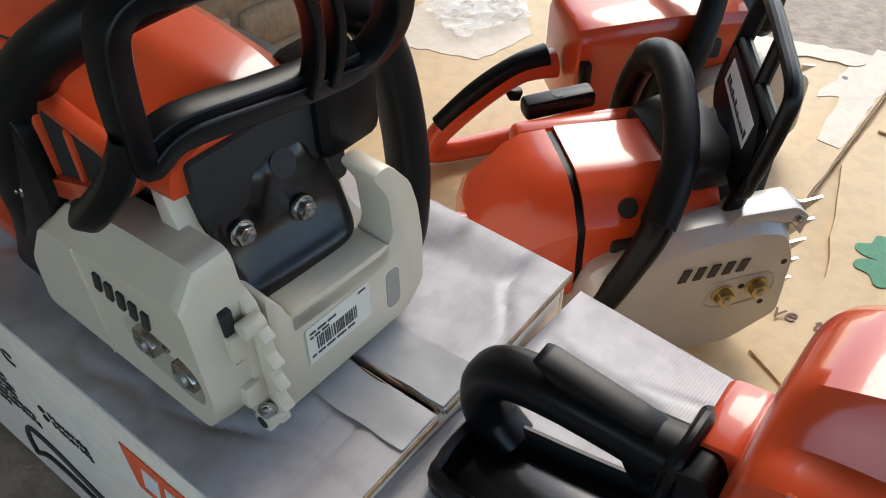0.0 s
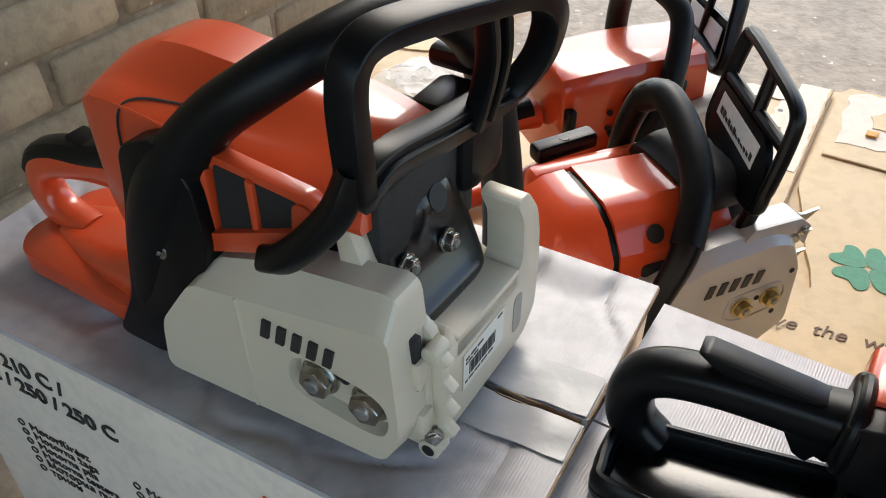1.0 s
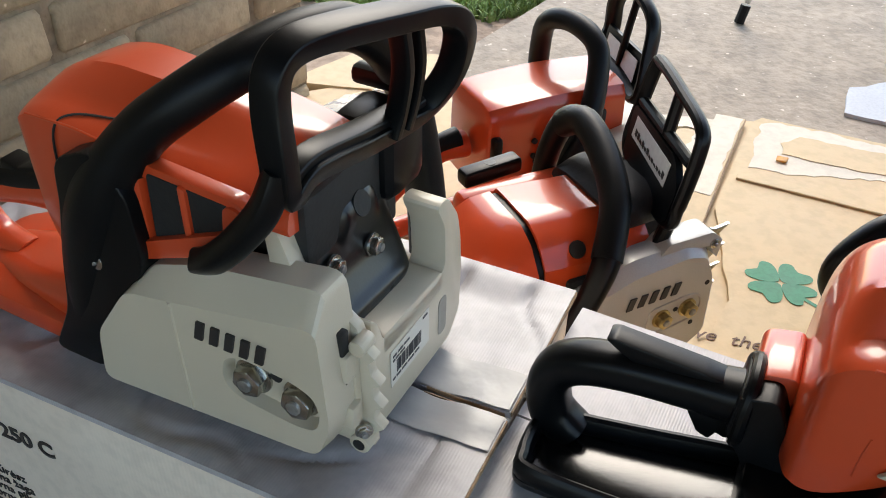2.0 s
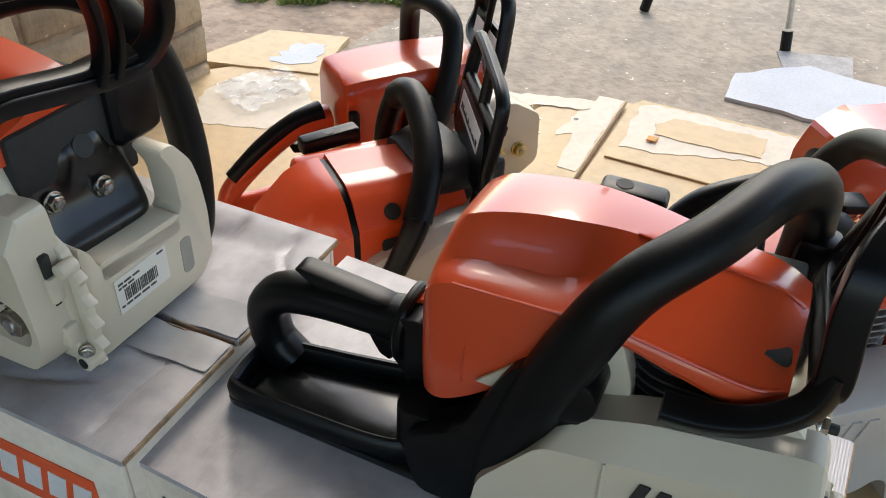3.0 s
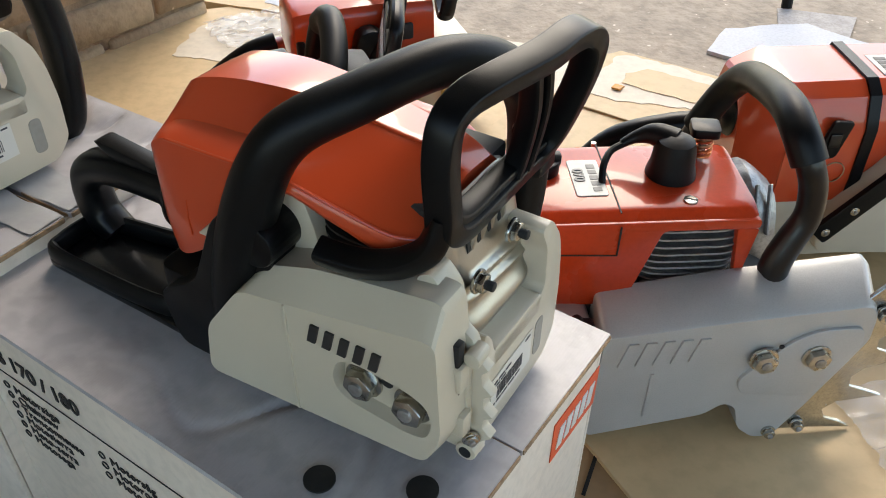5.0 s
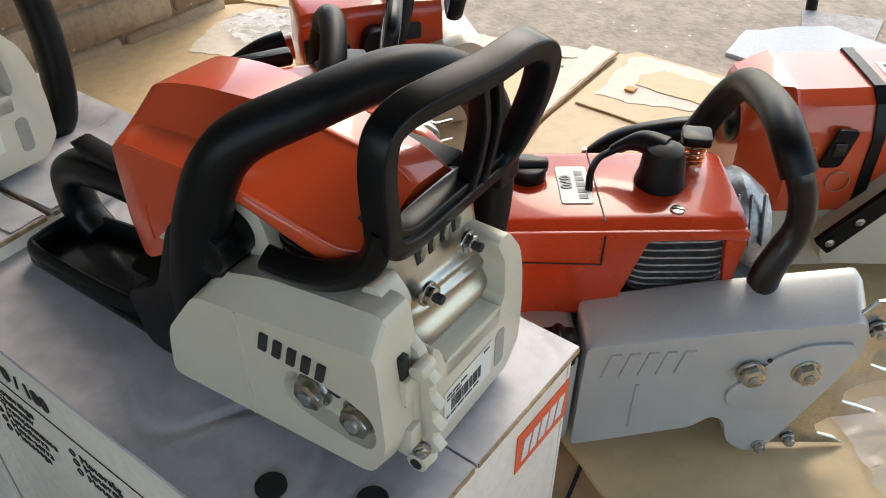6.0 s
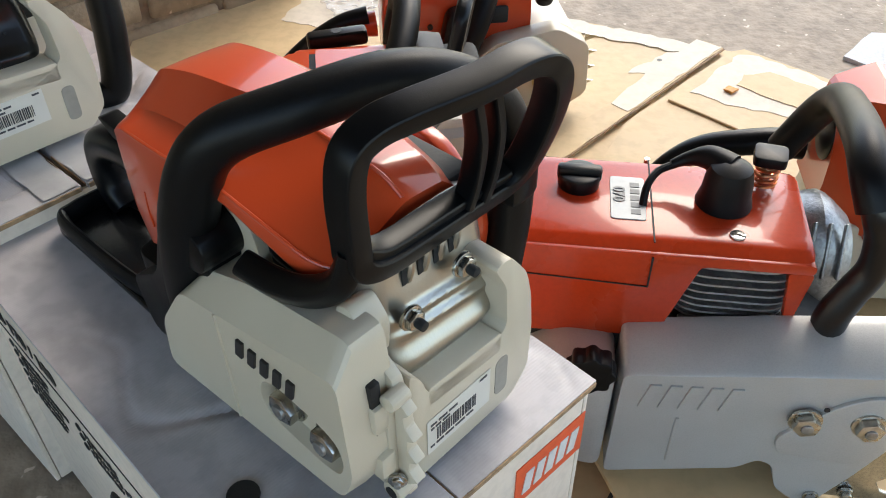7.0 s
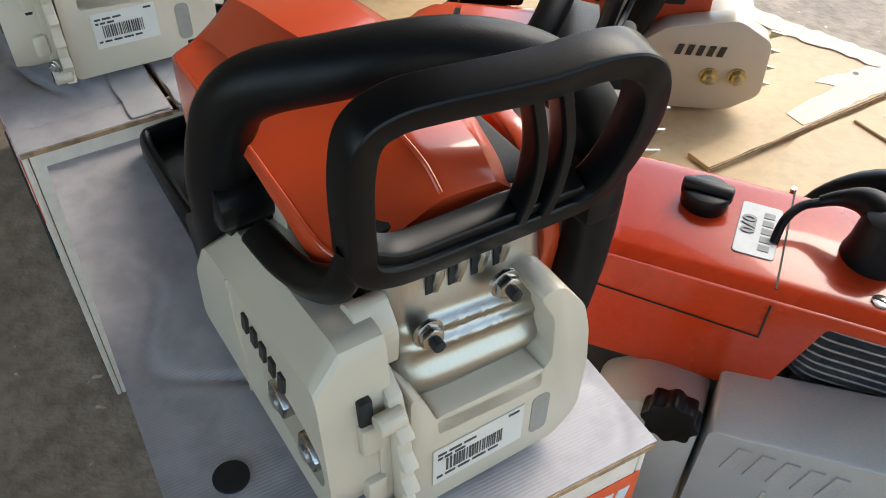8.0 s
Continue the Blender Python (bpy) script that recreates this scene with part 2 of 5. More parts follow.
def loft(sections, per=5, n=32, power=4.0, cap=True):
    """A hull through cross-sections across x: each is x, y0, y1, z0, z1 and how square it is."""
    rows = smooth_path([(*s[:5], s[5] if len(s) > 5 else power) for s in sections], per)
    bm = bmesh.new()
    rings = []
    for x, y0, y1, z0, z1, pw in rows:
        ring = []
        for k in range(n):
            a = 2 * math.pi * (k + 0.5) / n
            c, s = math.cos(a), math.sin(a)
            e = 2 / pw
            ring.append(bm.verts.new((x, (y0 + y1) / 2 + (y1 - y0) / 2 * math.copysign(abs(c) ** e, c), (z0 + z1) / 2 + (z1 - z0) / 2 * math.copysign(abs(s) ** e, s))))
        rings.append(ring)
    for p, q in zip(rings, rings[1:]):
        for k in range(n):
            bm.faces.new((p[k], p[(k + 1) % n], q[(k + 1) % n], q[k]))
    if cap:
        for ring in (rings[0][::-1], rings[-1]):
            bm.faces.new(ring)
    return bm


def disc(c, r, depth, axis="y", sides=20, bevel=0.0, inner=0.0):
    o = [(c[0] + r * math.cos(2 * math.pi * i / sides), c[1] + r * math.sin(2 * math.pi * i / sides)) for i in range(sides)]
    return prism(o, c[2], c[2] + depth, axis, bevel)


def merge(bm, other):
    """Adds another bmesh to this one."""
    me = bpy.data.meshes.new("tmp")
    other.to_mesh(me)
    other.free()
    bm.from_mesh(me)
    bpy.data.meshes.remove(me)
    return bm


def moved(bm, m):
    bmesh.ops.transform(bm, matrix=m, verts=bm.verts)
    return bm


# ---- large structure ----
def plain(name, bm, mat, label, category, kind="structure"):
    return tagged(link(name, bm, mat), label, category, kind=kind)


ground = plain("ground", prism([(-80, -80), (80, -80), (80, 80), (-80, 80)], -0.4, -0.03, "z"), DIRT, "bare reddish earth beyond the concrete floor", "ground")
slab_edge = [(0.10, 1.33), (0.26, 1.50), (0.45, 1.71), (3.2, 4.9), (6.5, 2.5), (6.5, -4.5), (-3.6, -4.5), (-3.6, -2.6)]
floor = plain("floor", prism(slab_edge, -0.2, -0.006, "z", 0.004), CONCRETE, "worn dusty brown concrete floor slab", "floor")

WALL_ANGLE = 50
wall = new("wall_north")
tagged(wall, "rough brown brick wall with worn mortar joints", "wall", kind="structure")
wall.matrix_world = pose(0.002, 1.352, 0, 0, 0, WALL_ANGLE)
link("mortar_core", block(-4.4, -0.006, 0.008, 0.14, -0.05, 2.5, 0.0), MORTAR, wall)

# Unseen roof, added to hold back sky from above and shape the highlights.
roof = plain("ceiling", prism([(-3.7, -2.9), (3.4, -2.9), (3.4, 1.1), (1.2, 1.75), (0.2, 1.75)], 2.5, 2.56, "z"), ROOF, "unseen grey roof sheet added to block overhead sky", "ceiling")

# Low walls out of view, added to darken reflections and warm the bounce.
ADDED_WALL = shader("added_wall_plaster", (0.56, 0.46, 0.34), 0.9, vary=0.15, scale=3, bump=0.4, fine=60)
plain("unseen_wall_south", block(-3.7, 3.5, -3.0, -2.88, -0.05, 0.4, 0.0), ADDED_WALL, "unseen low wall added to shape reflections and bounce", "wall")
plain("unseen_wall_east", block(3.4, 3.5, -2.88, -0.4, -0.05, 0.4, 0.0), ADDED_WALL, "unseen low wall added to shape reflections and bounce", "wall")


def uneven(pts, step=0.02, amount=0.003):
    """An outline with its edges torn unevenly."""
    out = []
    for i, p in enumerate(pts):
        a, b = Vector(p), Vector(pts[(i + 1) % len(pts)])
        n = max(1, int((b - a).length / step))
        d = (b - a).normalized()
        for j in range(n):
            k = random.uniform(-amount, amount) if j else 0
            q = a.lerp(b, j / n)
            out.append((q.x - d.y * k, q.y + d.x * k))
    return out


def sheet(pts, z0, z1, mat, label, torn=0.002):
    ob = link("cardboard_sheet", prism(uneven(pts, 0.03, torn), z0, z1, "z"), mat)
    return tagged(ob, label, "cardboard sheet", "cardboard sheets")


def patch(ob, pts, z, mat=CARD_PALE, torn=0.006, name="torn_patch", label="torn white paper patch"):
    return link(name, prism(uneven(pts, 0.012, torn), z, z + 0.0008, "z"), mat, ob, label)


# ---- cardboard on the floor ----
under = sheet([(0.08, 0.50), (0.62, 0.30), (1.20, 0.45), (0.98, 1.01), (0.690, 1.215), (0.40, 1.280), (0.10, 1.34), (-0.05, 1.20)], -0.0062, -0.0022, CARD, "large flattened tan cardboard sheet lying underneath")
card1 = sheet([(-0.10, 0.62), (0.40, 0.52), (0.449, 0.880), (0.521, 0.989), (0.593, 1.098), (0.660, 1.210), (0.40, 1.290), (0.06, 1.395), (-0.03, 1.37), (-0.24, 1.16)], -0.0021, 0.001, CARD, "flattened tan cardboard sheet with white torn patches")
patch(card1, [(-0.02, 1.20), (0.10, 1.17), (0.17, 1.24), (0.16, 1.33), (0.06, 1.36), (0.0, 1.30)], 0.001, CARD_PALE, 0.004)
patch(card1, [(0.53, 1.12), (0.565, 1.12), (0.640, 1.205), (0.61, 1.222)], 0.001, CARD_PALE, 0.004, "tape", "pale paper tape strip")
patch(card1, [(0.30, 1.270), (0.62, 1.190), (0.655, 1.209), (0.40, 1.288)], 0.002, CARD_PALE, 0.005)
link("fold", prism(uneven([(0.420, 0.893), (0.447, 0.876), (0.521, 0.987), (0.593, 1.096), (0.668, 1.208), (0.640, 1.226), (0.564, 1.112), (0.492, 1.003)], 0.02, 0.0008), 0.001, 0.0070, "z"), CARD, card1, "raised folded cardboard edge")
link("torn_patch", prism(uneven([(0.508, 1.022), (0.530, 1.006), (0.591, 1.098), (0.665, 1.207), (0.630, 1.228), (0.554, 1.112)], 0.015, 0.002), 0.0070, 0.0078, "z"), CARD_PALE, card1, "pale paper tape along the fold")
link("cut_edge", prism([(0.4478, 0.8752), (0.4495, 0.8742), (0.5955, 1.0948), (0.6705, 1.2068), (0.6688, 1.2080), (0.5938, 1.0958)], 0.0042, 0.0064, "z"), KRAFT, card1, "brown corrugated cut edge")
link("mark", disc((0.575, 1.165, 0.001), 0.004, 0.001, "z", 10), INK, card1)
card2 = sheet([(0.38, 0.70), (0.64, 0.20), (1.45, 0.36), (1.00, 1.02), (0.700, 1.215), (0.676, 1.202), (0.600, 1.090), (0.528, 0.982), (0.47, 0.80)], -0.0021, 0.004, CARD, "flattened tan cardboard sheet printed with a green clover")
link("fold", prism(uneven([(0.584, 1.046), (0.738, 0.941), (0.95, 0.802), (0.957, 0.812), (0.744, 0.951), (0.590, 1.056)], 0.03, 0.001), 0.004, 0.0075, "z", 0.001, 1), CARD, card2, "folded cardboard crease")
patch(card2, [(0.615, 1.075), (0.690, 1.195), (0.720, 1.195), (0.98, 1.020), (0.945, 0.955), (0.76, 1.03), (0.66, 1.05)], 0.004, CARD_PALE, 0.004)
patch(card2, [(0.680, 1.104), (0.692, 1.134), (0.730, 1.148), (0.850, 1.075), (0.815, 1.022), (0.73, 1.07)], 0.0052, CARD, 0.003, "bare_patch", "bare brown cardboard patch")
link("leaf_scrap", prism([(0.660, 1.084), (0.672, 1.076), (0.682, 1.088), (0.668, 1.096)], 0.006, 0.009, "z", 0.001, 1), shader("dry_leaf", (0.75, 0.32, 0.04), 0.6), card2, "small dry orange leaf scrap")
card3 = sheet([(0.36, -0.50), (1.45, -0.50), (1.45, 0.42), (0.62, 0.47), (0.55, 0.72), (0.10, 0.66), (0.16, 0.20)], -0.0061, -0.001, CARD_BROWN_SHADED, "flattened brown cardboard sheet under the cartons, coloured darker for shade")
link("joint", prism([(0.50, 0.355), (0.615, 0.62), (0.618, 0.618), (0.503, 0.353)], -0.001, 0.0002, "z"), DARK, card3, "dark gap between sheets")
card4 = sheet([(-0.03, 1.415), (0.18, 1.345), (0.24, 1.49), (0.10, 1.53)], -0.02, 0.004, CARD, "small tan cardboard flap beside the grass")
patch(card4, [(0.10, 1.40), (0.17, 1.385), (0.20, 1.46), (0.15, 1.47)], 0.004, PAPER, 0.01, "paper", "crumpled white paper")
card5 = sheet([(0.845, 1.225), (0.90, 1.31), (1.05, 1.33), (1.18, 1.20), (1.02, 1.10), (0.97, 1.13)], -0.006, 0.0, PAPER, "white coated cardboard scrap on concrete", 0.004)
link("grey_flap", prism([(0.99, 1.30), (1.02, 1.40), (1.15, 1.36), (1.10, 1.27)], -0.006, -0.002, "z"), shader("grey_card", (0.42, 0.38, 0.35), 0.7), card5, "grey underside of a bent flap")

for card in (under, card1, card2, card4, card5):
    card.location = (-0.009, -0.020, 0)


def clover():
    """Four heart-shaped leaves and a stem, printed flat."""
    bm = bmesh.new()
    for k in range(4):
        a = math.radians(90 * k + 28)
        o = []
        for i in range(28):
            t = 2 * math.pi * i / 28
            u = 0.0034 + 0.040 * (0.5 + 0.5 * math.cos(t)) - 0.010 * math.exp(-(min(t, 2 * math.pi - t) / 0.35) ** 2)
            v = 0.0235 * math.sin(t) * (0.45 + 0.75 * (0.5 + 0.5 * math.cos(t)))
            o.append((u * math.cos(a) - v * math.sin(a), u * math.sin(a) + v * math.cos(a)))
        merge(bm, prism(o, 0.0, 0.0004 + 0.0001 * k, "z"))
    merge(bm, prism([(0.002, -0.004), (0.010, -0.030), (0.022, -0.050), (0.026, -0.047), (0.015, -0.028), (0.006, -0.003)], 0.0, 0.0003, "z"))
    return bm


cl = link("print", moved(clover(), pose(0.543, 0.822, 0.0045)), GREEN_INK, card2, "green printed clover")


def text_part(body, size, m, mat, parent, label="", depth=0.0003, shear=0.0, bold=0.0, name="lettering"):
    cu = bpy.data.curves.new("tmp", "FONT")
    cu.body, cu.size, cu.extrude, cu.shear, cu.offset = body, size, depth, shear, bold
    ob = new("tmp", cu)
    dg = bpy.context.evaluated_depsgraph_get()
    me = bpy.data.meshes.new_from_object(ob.evaluated_get(dg))
    bpy.data.objects.remove(ob)
    bpy.data.curves.remove(cu)
    me.name = name
    me.materials.clear()
    me.materials.append(mat)
    t = new(name, me)
    t.parent = parent
    t.matrix_local = m
    if label:
        t["label"] = label
    return t


text_part("ve  the  wor", 0.026, pose(0.405, 0.745, 0.0048, 0, 0, -25), shader("brown_ink", (0.16, 0.08, 0.05), 0.7), card2, "brown printed script", shear=0.3)


def film_sheet(cx, cy, w, h, turn, seed):
    """A crumpled clear plastic film lying on the floor."""
    bm = bmesh.new()
    n = 26
    g = [[bm.verts.new((cx + w * (i / n - 0.5) + 0.01 * noise.noise(Vector((i * 0.4, j * 0.4, seed))), cy + h * (j / n - 0.5) + 0.008 * noise.noise(Vector((i * 0.4, j * 0.4, seed + 5))),
                        0.006 + 0.012 * abs(noise.noise(Vector((i * 0.28, j * 0.34, seed)))) + 0.004 * abs(noise.noise(Vector((i * 0.9, j * 0.8, seed)))))) for j in range(n + 1)] for i in range(n + 1)]
    for i in range(n):
        for j in range(n):
            bm.faces.new((g[i][j], g[i + 1][j], g[i + 1][j + 1], g[i][j + 1]))
    bmesh.ops.rotate(bm, cent=(cx, cy, 0), matrix=Matrix.Rotation(math.radians(turn), 3, "Z"), verts=bm.verts)
    return tagged(link("plastic_film", bm, FILM), "crumpled clear plastic film on cardboard", "plastic film", "plastic films")


film_sheet(0.875, 0.420, 0.22, 0.13, 12, 3.1)
film_sheet(0.085, 1.27, 0.13, 0.11, 30, 8.4)


# ---- cartons ----
def lid_drop(x, y, x0, x1, sag):
    near = min(1, max(0, min((x - x0), (x1 - 0.012 - x), (y + 0.102), (0.12 - y)) / 0.03))
    return sag * near * near * (3 - 2 * near)


def crease(x, y, seed):
    """Sharp shallow folds where the board has buckled."""
    n = noise.noise(Vector((x * 13 + y * 6 + seed, y * 11 - x * 5, seed * 2)))
    m = noise.noise(Vector((x * 8 - y * 10, y * 13 + seed, seed + 7)))
    return max(0, 1 - abs(n) * 11) * (0.4 + 0.6 * max(0, m * 2)) + 0.6 * max(0, 1 - abs(m) * 14) * max(0, n * 2)


def wavy_top(x0, x1, y0, y1, z, thick, seed, amount=0.0016, sag=0.0):
    """A flap top with shallow dents and creases, closed underneath."""
    bm = bmesh.new()
    nx, ny = 130, 44
    top, bot = [], []
    for i in range(nx + 1):
        top.append([])
        bot.append([])
        for j in range(ny + 1):
            x, y = x0 + (x1 - x0) * i / nx, y0 + (y1 - y0) * j / ny
            edge = min(i, nx - i, j, ny - j) / 5
            p = Vector((x * 9 + seed, y * 14, seed))
            d = 0.6 * noise.noise(p) * amount - amount * crease(x, y, seed)
            drop = lid_drop(x, y, x0, x1, sag)
            top[-1].append(bm.verts.new((x, y, z + d * min(1, edge) - drop)))
            bot[-1].append(bm.verts.new((x, y, z - thick - drop)))
    for i in range(nx):
        for j in range(ny):
            bm.faces.new((top[i][j], top[i + 1][j], top[i + 1][j + 1], top[i][j + 1]))
            bm.faces.new((bot[i][j], bot[i][j + 1], bot[i + 1][j + 1], bot[i + 1][j]))
    for i in range(nx):
        for j in (0, ny):
            bm.faces.new((top[i][j], top[i + 1][j], bot[i + 1][j], bot[i][j]))
    for j in range(ny):
        for i in (0, nx):
            bm.faces.new((top[i][j], top[i][j + 1], bot[i][j + 1], bot[i][j]))
    return bm


def carton(m, x0, x1, y0, y1, h, label, seed, slit=0.0016, sag=0.0):
    box = thing("carton", label, "carton", m, "display cartons")
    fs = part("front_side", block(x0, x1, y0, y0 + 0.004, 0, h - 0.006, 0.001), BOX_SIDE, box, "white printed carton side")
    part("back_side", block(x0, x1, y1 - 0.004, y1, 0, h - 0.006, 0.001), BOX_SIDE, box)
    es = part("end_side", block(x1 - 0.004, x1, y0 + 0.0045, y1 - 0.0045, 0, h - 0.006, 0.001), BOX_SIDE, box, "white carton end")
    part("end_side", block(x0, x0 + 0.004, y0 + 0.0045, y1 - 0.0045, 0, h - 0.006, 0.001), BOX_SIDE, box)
    mid = 0.0
    for a, b, k in ((y0 - 0.001, mid - slit, 1), (mid + slit, y1 + 0.001, 2)):
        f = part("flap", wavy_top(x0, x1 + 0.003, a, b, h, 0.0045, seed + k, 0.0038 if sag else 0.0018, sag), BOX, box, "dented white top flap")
        part("cut_edge", block(x1 + 0.0031, x1 + 0.0040, a + 0.001, b - 0.001, h - 0.0042, h - 0.0006, 0.0), KRAFT, f, "brown corrugated cut edge")
        part("cut_edge", block(x1 - 0.05, x1, (b if k == 1 else a - 0.0006), (b + 0.0006 if k == 1 else a), h - 0.0042, h - 0.0018, 0.0), KRAFT, f)
    return box, fs, es


BOX_A, SIDE_A, END_A = carton(pose(0.1085, 0.412, 0, 0, 0, -33), -0.42, 0.0, -0.104, 0.125, 0.261, "white carton with taped top seam and printed side", 1.3, 0.0024, 0.003)
BOX_B, SIDE_B, END_B = carton(pose(0.414, 0.214, 0, 0, 0, -35.8), -0.362, 0.0, -0.108, 0.112, 0.244, "white carton with orange printed end label", 7.7, 0.0009)


def side_text(parent, rows, y):
    """Lettering on a carton's near side, which faces -y: rows of words, x, z, size, mark."""
    for body, x, z, size, bold in rows:
        text_part(body, size, pose(x, y, z, 90, 0, 0), INK, parent, bold=bold)


def bullets(parent, xs, y, z, n, step):
    for k in range(n):
        ring = tube([(xs + 0.0030 * math.cos(t * math.pi / 6), y, z - step * k + 0.0030 * math.sin(t * math.pi / 6)) for t in range(12)], 0.0005, 1, 5, True)
        part("bullet", ring, INK, parent)


YB = -0.1086
side_text(SIDE_B, [("MS 170 / 180", -0.348, 0.2065, 0.0185, 0.0005), ("Motors\u00e4ge", -0.330, 0.1770, 0.0112, 0), ("Chainsaw", -0.330, 0.1665, 0.0112, 0), ("Tron\u00e7onneuse", -0.330, 0.1560, 0.0112, 0), ("Motosierra", -0.330, 0.1455, 0.0112, 0),
                   ("Moto-serra", -0.330, 0.1350, 0.0112, 0), ("Motosega", -0.330, 0.1245, 0.0112, 0), ("Motors\u00e5g", -0.232, 0.1720, 0.0112, 0), ("Motorov\u00e1 pila", -0.232, 0.1615, 0.0112, 0), ("Motorsav", -0.232, 0.1510, 0.0112, 0)], YB)
bullets(SIDE_B, -0.338, YB, 0.1805, 6, 0.0105)
bullets(SIDE_B, -0.240, YB, 0.1755, 3, 0.0105)
part("line", block(-0.355, -0.03, YB - 0.0002, YB + 0.0004, 0.1945, 0.1951, 0.0), INK, SIDE_B)
part("drawing", tube([(-0.235, YB, 0.080), (-0.225, YB, 0.115), (-0.195, YB, 0.125), (-0.150, YB, 0.118), (-0.10, YB, 0.100), (-0.09, YB, 0.085), (-0.15, YB, 0.092), (-0.19, YB, 0.100), (-0.215, YB, 0.085)], 0.0018, 5, 6, True), INK, SIDE_B, "black line drawing of a saw")
YA = -0.1046
side_text(SIDE_A, [("210 / 210 C /", -0.394, 0.2195, 0.0185, 0.0005), ("230 C / 250 / 250 C", -0.406, 0.1990, 0.0185, 0.0005), ("Motorf\u0171r\u00e9sz", -0.354, 0.1520, 0.0112, 0), ("Motorna \u017eaga", -0.354, 0.1415, 0.0112, 0), ("Motorna pila", -0.354, 0.1310, 0.0112, 0),
                   ("Motorna testera", -0.354, 0.1205, 0.0112, 0), ("\u041c\u043e\u0442\u043e\u0440\u043d\u0430 \u043f\u0438\u043b\u0430", -0.354, 0.1100, 0.0112, 0), ("\u0442\u0440\u0438\u043e\u043d", -0.354, 0.0995, 0.0112, 0), ("Motors\u00e5g", -0.246, 0.1520, 0.0112, 0), ("Motorsag", -0.246, 0.1415, 0.0112, 0)], YA)
bullets(SIDE_A, -0.362, YA, 0.1555, 6, 0.0105)
bullets(SIDE_A, -0.254, YA, 0.1555, 2, 0.0105)
part("drawing", tube([(-0.330, YA, 0.030), (-0.318, YA, 0.075), (-0.285, YA, 0.085), (-0.230, YA, 0.070), (-0.16, YA, 0.050), (-0.16, YA, 0.038), (-0.25, YA, 0.050), (-0.30, YA, 0.050)], 0.0022, 5, 6, True), INK, SIDE_A, "black line drawing of a saw")
pan = part("print_panel", prism([(-0.140, 0.226), (-0.026, 0.226), (-0.026, 0.179), (-0.140, 0.179)], YA - 0.0003, YA + 0.0004, "y"), ORANGE_INK, SIDE_A, "orange printed panel")
for k in range(5):
    xx = -0.130 + 0.020 * k
    part("mark", prism([(xx, 0.190), (xx + 0.014, 0.190), (xx + 0.020, 0.215), (xx + 0.006, 0.215)], YA - 0.0008, YA - 0.0002, "y"), LABEL, pan)

# orange end label of the second carton, with slanted bars for its mark
lab = part("print_panel", block(0.0002, 0.0008, 0.049, 0.1105, 0.179, 0.2155, 0.0), ORANGE_INK, END_B, "orange printed label")
for k in range(5):
    yy = 0.0545 + 0.0102 * k
    part("mark", prism([(yy, 0.187), (yy + 0.0072, 0.187), (yy + 0.0102, 0.206), (yy + 0.0030, 0.206)], 0.0009, 0.0014, "x"), LABEL, lab)
for xx, yy in ((-0.076, -0.078), (-0.027, -0.052)):
    part("finger_hole", disc((xx, yy, 0.2448), 0.0088, 0.0012, "z", 24), DARK, BOX_B, "round dark finger hole")

# tape over the seam of the first carton
def seam_tape(y0, y1):
    bm = bmesh.new()
    rows = []
    for i in range(41):
        row = []
        for j in range(7):
            x = -0.155 + 0.157 * i / 40
            y = y0 + (y1 - y0) * j / 6 + 0.0012 * noise.noise(Vector((x * 60, j, y0)))
            z = 0.2616 - lid_drop(x, y, -0.42, 0.003, 0.003) + 0.0011 * noise.noise(Vector((x * 45, y * 70, 4)))
            row.append((x, y, z))
        rows.append(row)
    for lift in (0.0007, 0.0):
        g = [[bm.verts.new((p[0], p[1], p[2] + lift)) for p in row] for row in rows]
        for i in range(40):
            for j in range(6):
                bm.faces.new((g[i][j], g[i + 1][j], g[i + 1][j + 1], g[i][j + 1]))
    return bm


for y0, y1 in ((-0.030, -0.0030), (0.0030, 0.034)):
    part("tape", seam_tape(y0, y1), TAPE, BOX_A, "clear wrinkled packing tape")


# ---- parts for chainsaws ----
def rings_mesh(rings, cap=True):
    bm = bmesh.new()
    vs = [[bm.verts.new(p) for p in r] for r in rings]
    n = len(vs[0])
    for p, q in zip(vs, vs[1:]):
        for k in range(n):
            bm.faces.new((p[k], p[(k + 1) % n], q[(k + 1) % n], q[k]))
    if cap:
        bm.faces.new(vs[0][::-1])
        bm.faces.new(vs[-1])
    return bm


def skin(sections, per=5, around=4, tight=0.55):
    """A shell through cross-sections given by their x and (y, z) points from near bottom over the top to far bottom."""
    flat = [np.array([x] + [c for p in pts for c in p]) for x, pts in sections]
    rows = smooth_path(flat, per)
    rings = []
    for r in rows:
        pts = [(r[1 + 2 * i], r[2 + 2 * i]) for i in range((len(r) - 1) // 2)]
        bent, straight = smooth_path(pts, around), []
        for u, v in zip(pts, pts[1:]):
            straight += [np.array(u) + (np.array(v) - np.array(u)) * k / around for k in range(around)]
        straight.append(np.array(pts[-1]))
        line = [tight * e + (1 - tight) * f for e, f in zip(straight, bent)]
        rings.append([(r[0], p[0], p[1]) for p in line])
    return rings_mesh(rings)


def hexagon(r, turn=0.3):
    return [(r * math.cos(math.pi * i / 3 + turn), r * math.sin(math.pi * i / 3 + turn)) for i in range(6)]


